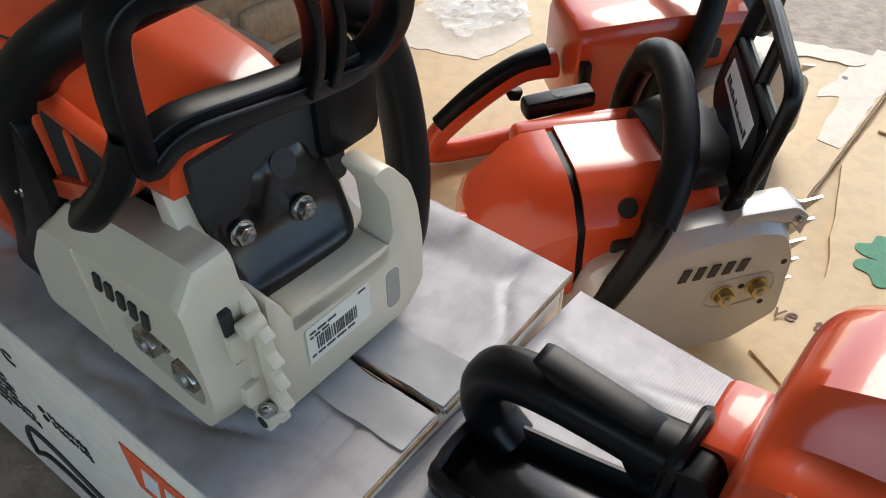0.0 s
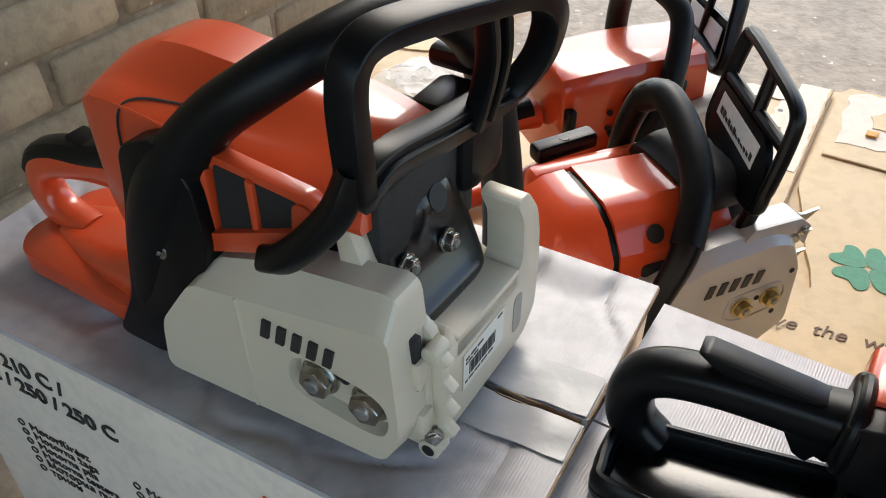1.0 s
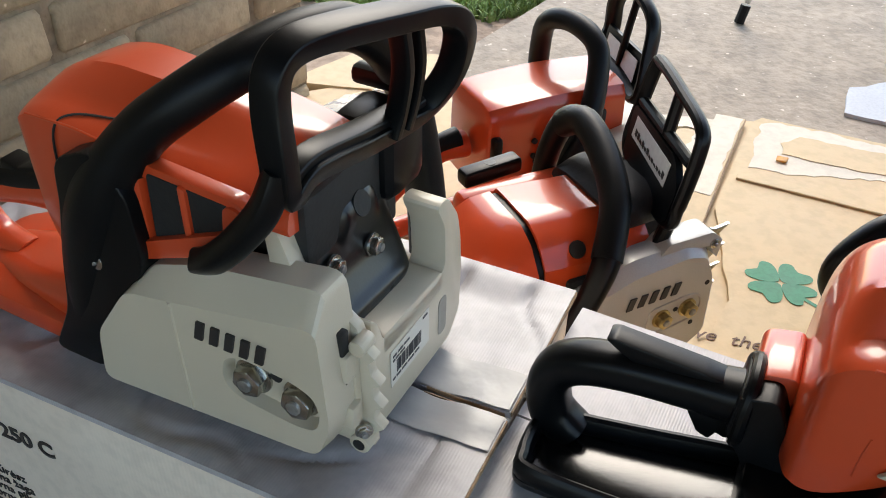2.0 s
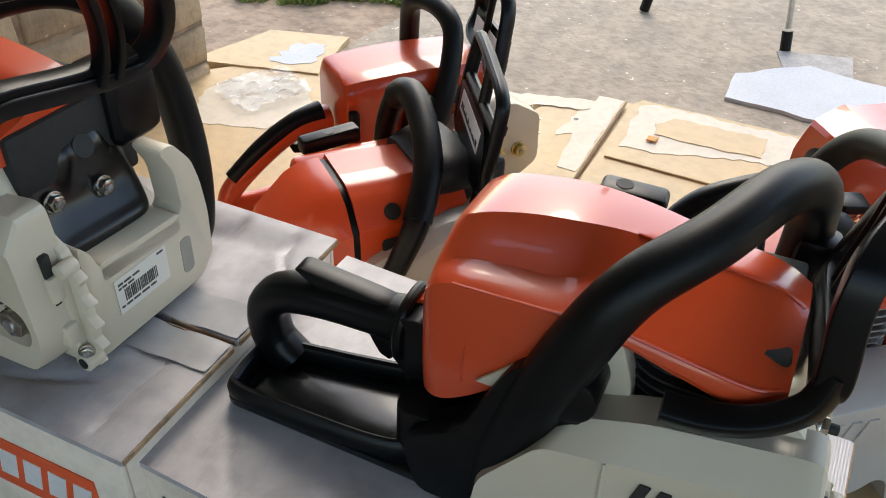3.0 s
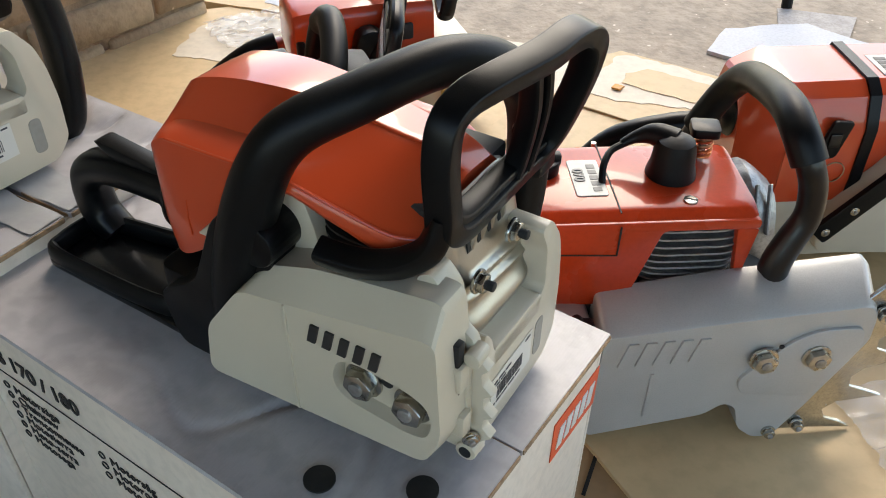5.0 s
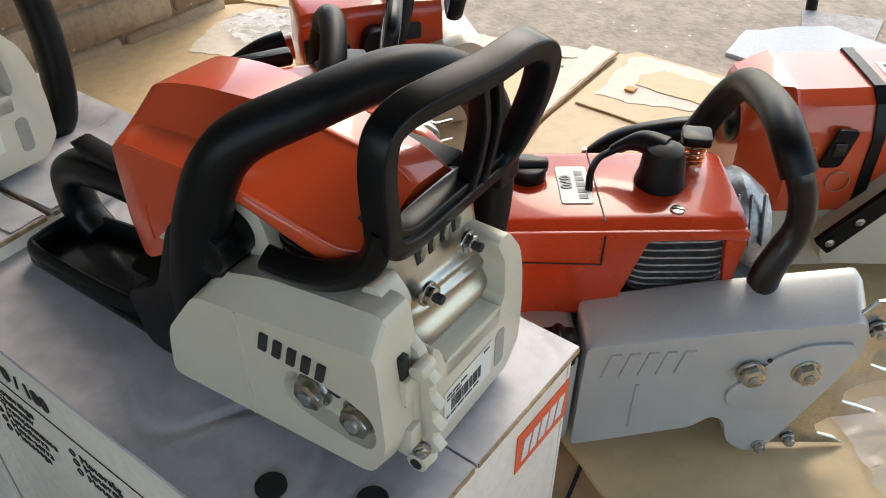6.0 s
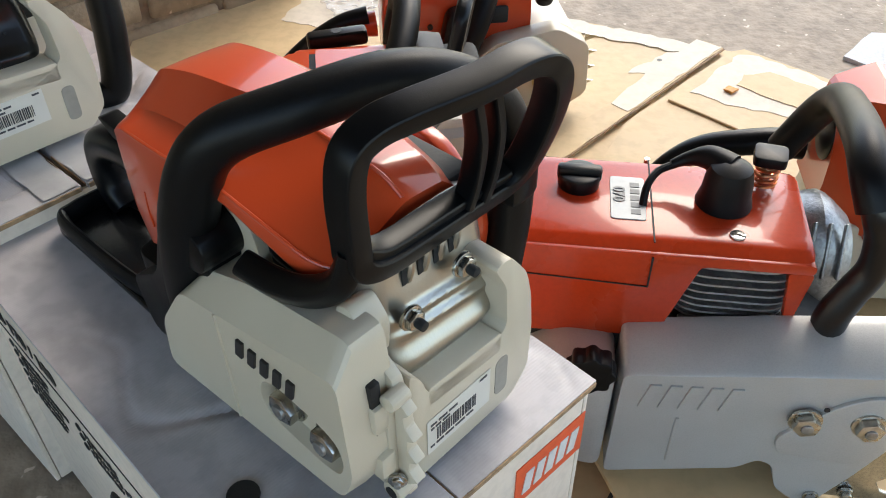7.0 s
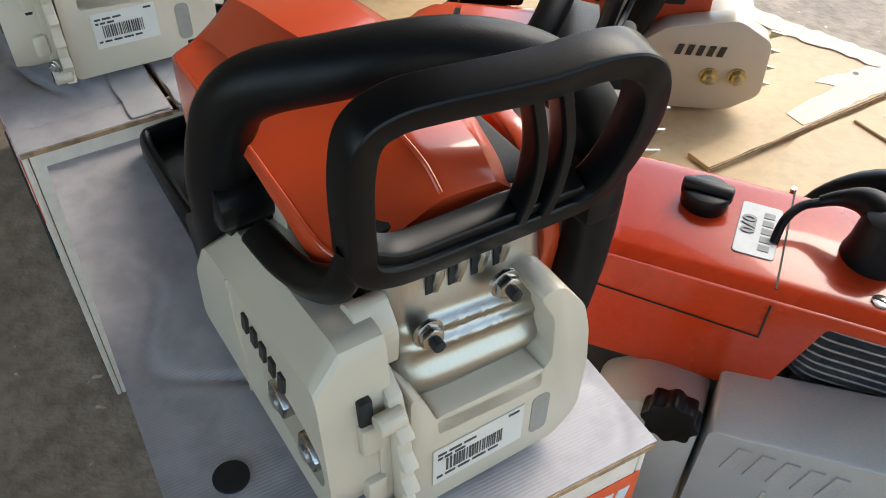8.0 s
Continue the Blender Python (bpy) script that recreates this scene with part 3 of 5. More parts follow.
def nut(parent, m, r=0.0095, mat=None, name="nut", tall=0.008, label="hexagonal steel nut"):
    """A flanged nut with its stud, facing -y of the pose m."""
    mat = mat or STEEL
    bm = prism(hexagon(r), -tall, 0.001, "y", 0.0012)
    merge(bm, disc((0, 0, -0.0012), r * 1.18, 0.0022, "y", 24, 0.0005))
    n = part(name, moved(bm, m), mat, parent, label)
    st = disc((0, 0, -tall - 0.0016), r * 0.44, 0.004, "y", 14, 0.0006)
    part("stud", moved(st, m), FIN, n)
    return n


def logo(parent, x, y, z, w, h, mat, depth=0.0012, slope=0.0):
    """Five slanted bars in place of a maker's mark."""
    for i in range(5):
        a = x + w * i / 5
        b = a + w / 5 * 0.56
        za, zb = z + slope * (a - x), z + slope * (b - x)
        s = h * 0.25
        part("mark", prism([(a, za), (b, zb), (b + s, zb + h), (a + s, za + h)], y - depth, y + 0.0004, "y", 0.0002, 1), mat, parent)


def pocketed(f0, f1, pocket, floor_y, side_y, back_y):
    """A cover shell: its near face f0 has a pocket let into it, its chamfer runs back to f1."""
    bm = bmesh.new()
    a = [bm.verts.new((x, 0.0, z)) for x, z in f0]
    b = [bm.verts.new((x, side_y, z)) for x, z in f1]
    c = [bm.verts.new((x, back_y, z)) for x, z in f1]
    p = [bm.verts.new((x, 0.0, z)) for x, z in pocket]
    cx, cz = sum(q[0] for q in pocket) / len(pocket), sum(q[1] for q in pocket) / len(pocket)
    q = [bm.verts.new((cx + (x - cx) * 0.93, floor_y, cz + (z - cz) * 0.88)) for x, z in pocket]
    for u, v in ((a, b), (b, c), (p, q)):
        n = len(u)
        for k in range(n):
            bm.faces.new((u[k], u[(k + 1) % n], v[(k + 1) % n], v[k]))
    bm.faces.new(q)
    bm.faces.new(c)
    ring = [bm.edges.get((l[k], l[(k + 1) % len(l)])) for l in (a, p) for k in range(len(l))]
    bmesh.ops.triangle_fill(bm, use_beauty=True, use_dissolve=False, edges=ring, normal=(0, -1, 0))
    return bm


def cover_small(saw):
    f0 = [(-0.124, 0.005), (0.026, 0.018), (0.035, 0.042), (0.031, 0.107), (-0.057, 0.089), (-0.090, 0.083), (-0.119, 0.043)]
    f1 = [(-0.125, 0.003), (0.027, 0.016), (0.037, 0.042), (0.029, 0.121), (-0.045, 0.109), (-0.081, 0.096), (-0.123, 0.038)]
    f0, f1 = rounded(f0, 0.008, 4), rounded(f1, 0.009, 4)
    pocket = rounded([(-0.031, 0.052), (-0.027, 0.065), (-0.014, 0.069), (0.016, 0.066), (0.027, 0.061), (0.030, 0.048), (0.026, 0.037), (0.014, 0.035), (-0.018, 0.038), (-0.028, 0.042)], 0.005, 3)
    bm = pocketed(f0, f1, pocket, 0.0075, 0.0125, 0.031)
    c = part("sprocket_cover", bm, GREY, saw, "pale grey plastic sprocket cover")
    part("rib", prism([(-0.0575, 0.0115), (-0.0558, 0.0117), (-0.0578, 0.0885), (-0.0595, 0.0882)], -0.0012, 0.001, "y", 0.0005), GREY, c)
    nut(c, pose(-0.0150, 0.0066, 0.0520))
    nut(c, pose(0.0150, 0.0066, 0.0505))
    part("hole", disc((-0.001, 0.057, 0.0068), 0.0036, 0.001, "y", 14), DARK, c)
    logo(c, -0.0445, -0.0004, 0.0715, 0.047, 0.0125, INK, slope=0.0)
    return c


def bumper(saw, post=True):
    """The toothed front edge beside the sprocket cover, the guide pads and screw."""
    o = [(0.020, 0.010), (0.044, 0.008), (0.041, 0.014), (0.046, 0.020), (0.050, 0.024), (0.044, 0.029), (0.045, 0.036), (0.050, 0.040), (0.044, 0.045), (0.044, 0.052), (0.049, 0.056), (0.043, 0.061), (0.042, 0.068), (0.046, 0.073),
         (0.040, 0.078), (0.036, 0.090), (0.026, 0.098), (0.020, 0.094)]
    b = part("bumper", prism(o, 0.027, 0.034, "y", 0.001), GREY, saw, "toothed pale grey bumper")
    part("pad", prism(rounded([(0.016, 0.012), (0.038, 0.012), (0.037, 0.075), (0.026, 0.086), (0.014, 0.086)], 0.004), 0.022, 0.0272, "y", 0.0015), GREY, b)
    part("pad", block(0.030, 0.040, 0.0145, 0.024, 0.030, 0.046, 0.002), GREY, b)
    part("pad", block(0.028, 0.0375, 0.0145, 0.024, 0.062, 0.080, 0.002), GREY, b)
    if post:
        part("post", prism(rounded([(0.006, 0.09), (0.022, 0.09), (0.024, 0.112), (0.014, 0.124), (0.006, 0.12)], 0.005), 0.024, 0.040, "y", 0.002), GREY, b)
    # Solid dark block stands in for the shade between cover and bumper.
    part("recess", block(0.026, 0.0352, 0.0155, 0.0215, 0.030, 0.094, 0.001), DARK, b, "dark block painting the shaded gap behind the cover")
    part("lug", disc((0.0385, 0.0135, 0.020), 0.0062, 0.012, "y", 20, 0.001), GREY, b, "round lug with a bore")
    part("bore", disc((0.0385, 0.0135, 0.0195), 0.0036, 0.001, "y", 16), DARK, b)
    part("boss", disc((0.0395, 0.083, 0.020), 0.0048, 0.012, "y", 16, 0.001), GREY, b)
    part("chain_slot", block(0.006, 0.0335, 0.0315, 0.0340, 0.02, 0.085, 0.0), DARK, b)
    nut(b, pose(0.040, 0.0235, 0.022, 0, 0, 40), 0.0042, name="screw", tall=0.003, label="round steel screw")
    return b


def wrap_handle(saw, pts):
    hd = part("wrap_handle", tube(pts, 0.0135, per=8, sides=20), RUBBER, saw, "black rubber-covered wrap handle")
    return hd


HANDLE_B = [(-0.118, 0.024, 0.020, 0.0160), (-0.106, 0.018, 0.070, 0.0158), (-0.086, 0.015, 0.130, 0.0148), (-0.066, 0.022, 0.172, 0.0132), (-0.040, 0.050, 0.189, 0.0126), (-0.020, 0.092, 0.194, 0.0124),
            (-0.006, 0.126, 0.181, 0.0124), (0.000, 0.148, 0.150, 0.0124), (0.000, 0.153, 0.095, 0.013), (-0.006, 0.146, 0.012, 0.013)]
HANDLE_A = [(-0.148, 0.024, 0.02, 0.016), (-0.126, 0.018, 0.085, 0.017), (-0.106, 0.015, 0.128, 0.0165), (-0.08, 0.022, 0.165, 0.0135), (-0.055, 0.033, 0.187, 0.0128), (-0.036, 0.054, 0.201, 0.0126), (-0.024, 0.085, 0.206, 0.0124), (-0.017, 0.117, 0.199, 0.0124), (-0.014, 0.1476, 0.174, 0.0124), (-0.014, 0.1714, 0.134, 0.0124), (-0.01, 0.1789, 0.09, 0.013), (-0.003, 0.1755, 0.045, 0.013), (0.0, 0.1653, 0.004, 0.012), (-0.004, 0.1408, 0.006, 0.011), (-0.006, 0.117, 0.012, 0.011)]
GUARD_B = [(0.019, 0.028, 0.15), (0.0185, 0.0265, 0.162), (0.016, 0.028, 0.184), (0.0162, 0.032, 0.201), (0.0188, 0.0419, 0.2084), (0.0243, 0.0557, 0.2119), (0.0331, 0.0853, 0.2142), (0.0362, 0.1075, 0.2158), (0.038, 0.121, 0.213), (0.0385, 0.129, 0.203), (0.033, 0.1345, 0.181), (0.024, 0.1335, 0.153), (0.018, 0.128, 0.1395), (0.015, 0.115, 0.1355), (0.0173, 0.0742, 0.1396), (0.0193, 0.0419, 0.1434)]
FOOT_B = [(0.019, 0.026, 0.158, 0.0058), (0.014, 0.022, 0.140, 0.0062), (-0.002, 0.018, 0.1275, 0.0066), (-0.022, 0.015, 0.122, 0.0068), (-0.042, 0.013, 0.122, 0.0068)]
GUARD_A = [(0.010, 0.016, 0.164), (0.0095, 0.014, 0.182), (0.006, 0.017, 0.206), (0.0062, 0.021, 0.2200), (0.009, 0.031, 0.2270), (0.016, 0.050, 0.2280), (0.027, 0.084, 0.2250), (0.033, 0.108, 0.2215), (0.0365, 0.122, 0.2150),
           (0.0370, 0.130, 0.203), (0.0325, 0.1325, 0.184), (0.0245, 0.1300, 0.168), (0.018, 0.124, 0.1600), (0.014, 0.110, 0.1575), (0.012, 0.074, 0.1620), (0.0105, 0.033, 0.1690)]
FOOT_A = [(0.010, 0.012, 0.178, 0.0060), (0.005, 0.006, 0.160, 0.0066), (-0.008, 0.001, 0.142, 0.0066), (-0.022, 0.000, 0.128, 0.0066), (-0.035, 0.004, 0.119, 0.0066)]


def hand_guard(saw, loop, foot, a, lo, hi):
    g = part("hand_guard", bar(loop, 0.0056, 0.0074, 6, True, (1, 0, -0.25)), BLACK, saw, "black plastic hand guard")
    low = loop[-4:] + loop[:1]
    part("lower_bar", bar([(x - 0.0008, y, z + 0.0026) for x, y, z in low], 0.0078, 0.0058, 5, False, (1, 0, -0.25)), BLACK, g)
    part("guard_foot", tube(foot, 0.007, sides=18, square=4.0), BLACK, g)
    for yy in (a, a + 0.012):
        part("pillar", tube([(0.018, yy + 0.003, lo), (0.021, yy + 0.006, lo + (hi - lo) * 0.25), (0.025, yy + 0.004, lo + (hi - lo) * 0.6), (0.027, yy - 0.004, hi)], 0.0026, 5, 14, flat=2.2, up=(1, 0, 0), square=5.0), BLACK, g)
    return g


def barcode(saw, x, y0, y1, z0, z1, seed):
    """A small pale label with bars on the front of the housing."""
    lb = part("label", block(x, x + 0.0004, y0, y1, z0, z1, 0.0), LABEL_GREY, saw, "pale label with dark bars")
    rnd = random.Random(seed)
    w = y1 - y0
    y = y0 + w * 0.14
    while y < y1 - w * 0.24:
        wdt = rnd.choice((0.0005, 0.0007, 0.0010))
        part("bar", block(x + 0.0002, x + 0.0007, y, y + wdt, z0 + 0.0075, z1 - 0.0095, 0.0), LABEL_INK, lb)
        y += wdt + rnd.choice((0.0005, 0.0009))
    for zz, row in ((z1 - 0.0045, (0.05, 0.14, 0.17, 0.30, 0.33, 0.46)), (z1 - 0.0075, (0.05, 0.10, 0.12, 0.20, 0.23, 0.34)), (z0 + 0.0048, (0.04, 0.10, 0.13, 0.24, 0.27, 0.40, 0.43, 0.58, 0.61, 0.72)), (z1 - 0.0025, (0.82, 0.94))):
        for a, c in zip(row[::2], row[1::2]):
            part("bar", block(x + 0.0002, x + 0.0007, y0 + w * a, y0 + w * c, zz - 0.0007, zz + 0.0007, 0.0), LABEL_INK, lb)


def fins(saw, x0, x1, y0, y1, z0, z1, n, mat, name="cooling_fin"):
    for k in range(n):
        z = z0 + (z1 - z0) * k / n
        grow = 0.004 * math.sin(math.pi * (k + 0.5) / n)
        part(name, prism(rounded([(x0 - grow, y0 - grow), (x1 + grow, y0 - grow), (x1 + grow, y1), (x0 - grow, y1)], 0.026, 7), z, z + (z1 - z0) / n * 0.26, "z"), mat, saw)


def front_shield(saw, far, mat):
    o = rounded([(0.034, 0.004), (far - 0.014, 0.004), (far - 0.001, 0.018), (far, 0.050), (far - 0.003, 0.076), (far - 0.008, 0.094), (far - 0.022, 0.113), (far - 0.034, 0.112), (far - 0.024, 0.094), (far - 0.022, 0.066), (far - 0.030, 0.060), (0.048, 0.064), (0.044, 0.078), (0.036, 0.088)], 0.005, 3)
    f = part("front_shield", prism(o, 0.016, 0.0385, "x", 0.002), mat, saw, "pale grey plastic front shield")
    part("ledge", prism(rounded([(0.048, 0.054), (far - 0.026, 0.050), (far - 0.026, 0.064), (0.048, 0.067)], 0.003), -0.01, 0.0385, "x", 0.002), mat, f)
    part("slot", prism(rounded([(far - 0.030, 0.016), (far - 0.020, 0.016), (far - 0.020, 0.044), (far - 0.030, 0.044)], 0.005), 0.0380, 0.0388, "x"), SLOT, f, "oval window slot")
    return f


def crankcase(saw, far):
    c = part("crankcase", prism(rounded([(-0.116, 0.001), (0.028, 0.003), (0.032, 0.05), (-0.002, 0.070), (-0.006, 0.092), (-0.092, 0.094), (-0.118, 0.05)], 0.008), 0.032, far - 0.008, "y", 0.003), GREY, saw, "pale grey plastic crankcase")
    part("post", prism(rounded([(-0.078, 0.09), (-0.056, 0.09), (-0.058, 0.112), (-0.066, 0.136), (-0.080, 0.132)], 0.006), 0.030, 0.050, "y", 0.003), GREY, c)
    return c


# ---- saw with the bright muffler on the second carton ----
def saw_b(m):
    s = thing("chainsaw", "orange and pale grey chainsaw with black rear handle and bright muffler", "chainsaw", m, "chainsaws")
    cover_small(s)
    crankcase(s, 0.128)
    bumper(s)
    front_shield(s, 0.129, GREY)
    barcode(s, 0.0388, 0.046, 0.094, 0.018, 0.044, 5)
    face = pose(0.016, 0, -0.003, 0, -12, 0)
    forms = [(0.0785, 0.0985, 0.034, 0.0030, 0.0030, -0.10), (0.0785, 0.0895, 0.034, 0.0030, 0.0030, -0.10), (0.0785, 0.0735, 0.040, 0.0075, 0.0040, -0.08), (0.0760, 0.1245, 0.026, 0.0110, -0.0022, 0.10)]
    mu = part("muffler", moved(pressed(0.036, 0.116, 0.060, 0.148, 0.060, 0.012, 5, forms), face @ pose(0.0250, 0, 0)), TIN, s, "bright pressed tin muffler")
    for k in range(4):
        y = 0.0565 + 0.0105 * k
        part("louvre", moved(prism([(y, 0.1150), (y + 0.0032, 0.1150), (y + 0.0066, 0.1340), (y + 0.0034, 0.1340)], 0.0225, 0.0242, "x"), face), DARK, mu, "dark slit")
        part("louvre_lip", moved(tube([(0.0222, y + 0.0048, 0.1150), (0.0250, y + 0.0068, 0.1240), (0.0222, y + 0.0090, 0.1340)], 0.0022, 4, 8), face), TIN, mu)
    for y, z in ((0.052, 0.104), (0.0875, 0.113)):
        nut(mu, pose(0.0245, y, z, 0, -12, 90), 0.0058, tall=0.005)
        part("bolt", moved(disc((0, 0, -0.0095), 0.0028, 0.008, "y", 12, 0.0008), pose(0.0245, y, z, 0, -12, 90)), DARK, mu, "black bolt end")
    sec = [(-0.178, [(0.040, 0.064), (0.037, 0.080), (0.037, 0.104), (0.046, 0.116), (0.060, 0.124), (0.090, 0.122), (0.108, 0.105), (0.112, 0.062)]),
           (-0.173, [(0.026, 0.066), (0.023, 0.090), (0.023, 0.134), (0.033, 0.142), (0.056, 0.153), (0.092, 0.151), (0.117, 0.128), (0.121, 0.055)]),
           (-0.158, [(0.021, 0.068), (0.019, 0.095), (0.020, 0.146), (0.036, 0.1495), (0.050, 0.167), (0.092, 0.165), (0.120, 0.142), (0.125, 0.055)]),
           (-0.132, [(0.020, 0.084), (0.018, 0.105), (0.019, 0.148), (0.038, 0.1520), (0.052, 0.173), (0.092, 0.171), (0.121, 0.146), (0.125, 0.060)]),
           (-0.102, [(0.019, 0.112), (0.018, 0.124), (0.019, 0.149), (0.039, 0.1535), (0.055, 0.175), (0.094, 0.172), (0.121, 0.148), (0.125, 0.090)]),
           (-0.074, [(0.020, 0.141), (0.019, 0.144), (0.021, 0.150), (0.044, 0.158), (0.065, 0.170), (0.098, 0.167), (0.120, 0.146), (0.124, 0.105)]),
           (-0.040, [(0.022, 0.133), (0.021, 0.136), (0.023, 0.142), (0.047, 0.153), (0.069, 0.163), (0.098, 0.160), (0.117, 0.142), (0.122, 0.105)]),
           (-0.010, [(0.024, 0.124), (0.023, 0.127), (0.025, 0.136), (0.049, 0.149), (0.070, 0.159), (0.096, 0.156), (0.114, 0.136), (0.119, 0.108)]),
           (0.006, [(0.030, 0.128), (0.029, 0.130), (0.031, 0.136), (0.052, 0.144), (0.070, 0.151), (0.094, 0.149), (0.110, 0.134), (0.115, 0.112)])]
    tc = part("top_cover", skin([(x if x > -0.1 else -0.1 + (x + 0.1) * 0.84, pts) for x, pts in sec], 6, 5, 0.78), ORANGE, s, "glossy orange top cover")
    part("crease", tube([(-0.146, 0.0202, 0.1465), (-0.126, 0.0190, 0.1482), (-0.100, 0.0190, 0.1492), (-0.076, 0.0212, 0.1500)], 0.0010, 5, 8), ORANGE, tc)
    part("crease", tube([(-0.076, 0.0212, 0.1505), (-0.040, 0.0233, 0.1425), (-0.010, 0.0253, 0.1365), (0.004, 0.030, 0.1362)], 0.0010, 5, 8), ORANGE, tc)
    part("crease", tube([(-0.074, 0.065, 0.1700), (-0.040, 0.069, 0.1630), (-0.010, 0.070, 0.1590), (0.004, 0.070, 0.1522)], 0.0010, 5, 8), ORANGE, tc)
    part("moulding", tube([(-0.138, 0.0185, 0.088), (-0.138, 0.0182, 0.100), (-0.137, 0.0185, 0.112)], 0.0006, 3, 6), ORANGE, tc)
    part("choke_knob", prism(rounded([(-0.186, 0.058), (-0.165, 0.058), (-0.165, 0.096), (-0.186, 0.092)], 0.006), 0.060, 0.098, "y", 0.004), ORANGE, s)
    cy = part("cylinder", block(-0.066, 0.004, 0.040, 0.118, 0.085, 0.145, 0.003), DARK, s, "dark finned cylinder")
    fins(cy, -0.060, 0.002, 0.034, 0.120, 0.094, 0.142, 8, FIN_DARK)
    part("orange_tip", prism(rounded([(-0.005, 0.098), (0.012, 0.095), (0.010, 0.112), (-0.004, 0.114)], 0.003), 0.016, 0.030, "y", 0.002), ORANGE, s)
    fr = part("frame", prism(rounded([(-0.158, 0.001), (-0.116, 0.001), (-0.100, 0.050), (-0.073, 0.098), (-0.070, 0.118), (-0.088, 0.132), (-0.112, 0.115), (-0.135, 0.060), (-0.168, 0.040)], 0.010), 0.010, 0.032, "y", 0.004, 3), BLACK, s, "black plastic handle frame")
    part("buffer", disc((-0.082, 0.112, 0.006), 0.014, 0.03, "y", 24, 0.003), BLACK, fr)
    part("frame_back", prism(rounded([(-0.178, 0.020), (-0.125, 0.020), (-0.125, 0.118), (-0.178, 0.104)], 0.01), 0.001, 0.048, "z", 0.004), BLACK, fr)
    rh = part("rear_handle", tube([(-0.2700, 0.064, 0.006, 0.0125), (-0.2840, 0.064, 0.020, 0.0125), (-0.2860, 0.064, 0.044, 0.0122), (-0.2740, 0.063, 0.060, 0.0120), (-0.2476, 0.062, 0.0680, 0.0118), (-0.210, 0.062, 0.0710, 0.0122), (-0.182, 0.062, 0.0730, 0.0140)], 0.0125, 7, 20, square=2.7), BLACK, s, "black rear handle")
    part("grip_seam", tube([(-0.2657, 0.063, 0.0745), (-0.2431, 0.062, 0.0802), (-0.208, 0.062, 0.0832)], 0.0006, 6, 6), RUBBER, rh)
    part("lockout_lever", prism([(-0.2589, 0.0890), (-0.2544, 0.0905), (-0.208, 0.0860), (-0.198, 0.0845), (-0.204, 0.0810), (-0.2431, 0.0790), (-0.2521, 0.0840)], 0.0550, 0.0690, "y", 0.0012), BLACK, rh, "black throttle lockout lever")
    part("trigger", prism([(-0.214, 0.060), (-0.205, 0.044), (-0.198, 0.041), (-0.195, 0.047), (-0.190, 0.045), (-0.184, 0.054), (-0.182, 0.062)], 0.057, 0.067, "y", 0.0015), BLACK, rh, "black throttle trigger")
    part("handle_root", prism(rounded([(-0.190, 0.088), (-0.172, 0.092), (-0.150, 0.040), (-0.150, 0.006), (-0.176, 0.006), (-0.174, 0.028), (-0.182, 0.050), (-0.192, 0.062)], 0.005), 0.044, 0.082, "y", 0.004, 3), BLACK, rh)
    part("collar", tube([(-0.186, 0.062, 0.045), (-0.186, 0.046, 0.060), (-0.186, 0.044, 0.078), (-0.185, 0.052, 0.092), (-0.185, 0.072, 0.092), (-0.186, 0.080, 0.078), (-0.186, 0.078, 0.060)], 0.0035, 5, 10, True), BLACK, rh)
    hp = part("hand_plate", prism(rounded([(-0.292, 0.016), (-0.180, 0.014), (-0.130, 0.012), (-0.130, 0.098), (-0.160, 0.088), (-0.292, 0.066)], 0.012, 5), 0.001, 0.006, "z", 0.002), TRAY, s, "black hand plate with raised rim")
    part("rim", tube([(-0.288, 0.030, 0.010), (-0.281, 0.020, 0.010), (-0.235, 0.0185, 0.010), (-0.190, 0.0195, 0.011), (-0.170, 0.024, 0.013), (-0.160, 0.040, 0.014), (-0.158, 0.062, 0.014), (-0.163, 0.080, 0.013), (-0.176, 0.081, 0.012), (-0.230, 0.072, 0.011), (-0.280, 0.064, 0.010), (-0.288, 0.056, 0.010)], 0.0042, 5, 12, True, 1.9), BLACK, hp)
    st = part("sticker", moved(block(-0.006, 0.006, 0.0, 0.0004, -0.013, 0.013, 0.0), pose(-0.1665, 0.046, 0.022, 0, 14, -80)), LABEL, s, "white warning sticker with blue and yellow signs")
    part("sign", moved(disc((0, -0.005, -0.0004), 0.004, 0.0006, "y", 16), pose(-0.1665, 0.046, 0.022, 0, 14, -80)), BLUE_INK, st)
    part("sign", moved(prism([(-0.004, 0.003), (0.004, 0.003), (0, 0.010)], -0.0004, 0.0002, "y"), pose(-0.1665, 0.046, 0.022, 0, 14, -80)), BRASS, st)
    part("white_trim", prism([(-0.130, 0.094), (-0.104, 0.121), (-0.088, 0.124), (-0.112, 0.094)], 0.0155, 0.0185, "y", 0.001), GREY, s)
    wrap_handle(s, HANDLE_B)
    hand_guard(s, GUARD_B, FOOT_B, 0.091, 0.139, 0.210)
    sg = part("starter_grip", moved(block(-0.019, 0.019, -0.009, 0.009, -0.008, 0.008, 0.004, 3), pose(-0.091, 0.142, 0.138, 0, 2, 4)), BLACK, s, "black starter grip")
    part("rope_hole", moved(disc((-0.006, 0, 0.0078), 0.005, 0.0006, "z", 16), pose(-0.091, 0.142, 0.138, 0, 2, 4)), DARK, sg)
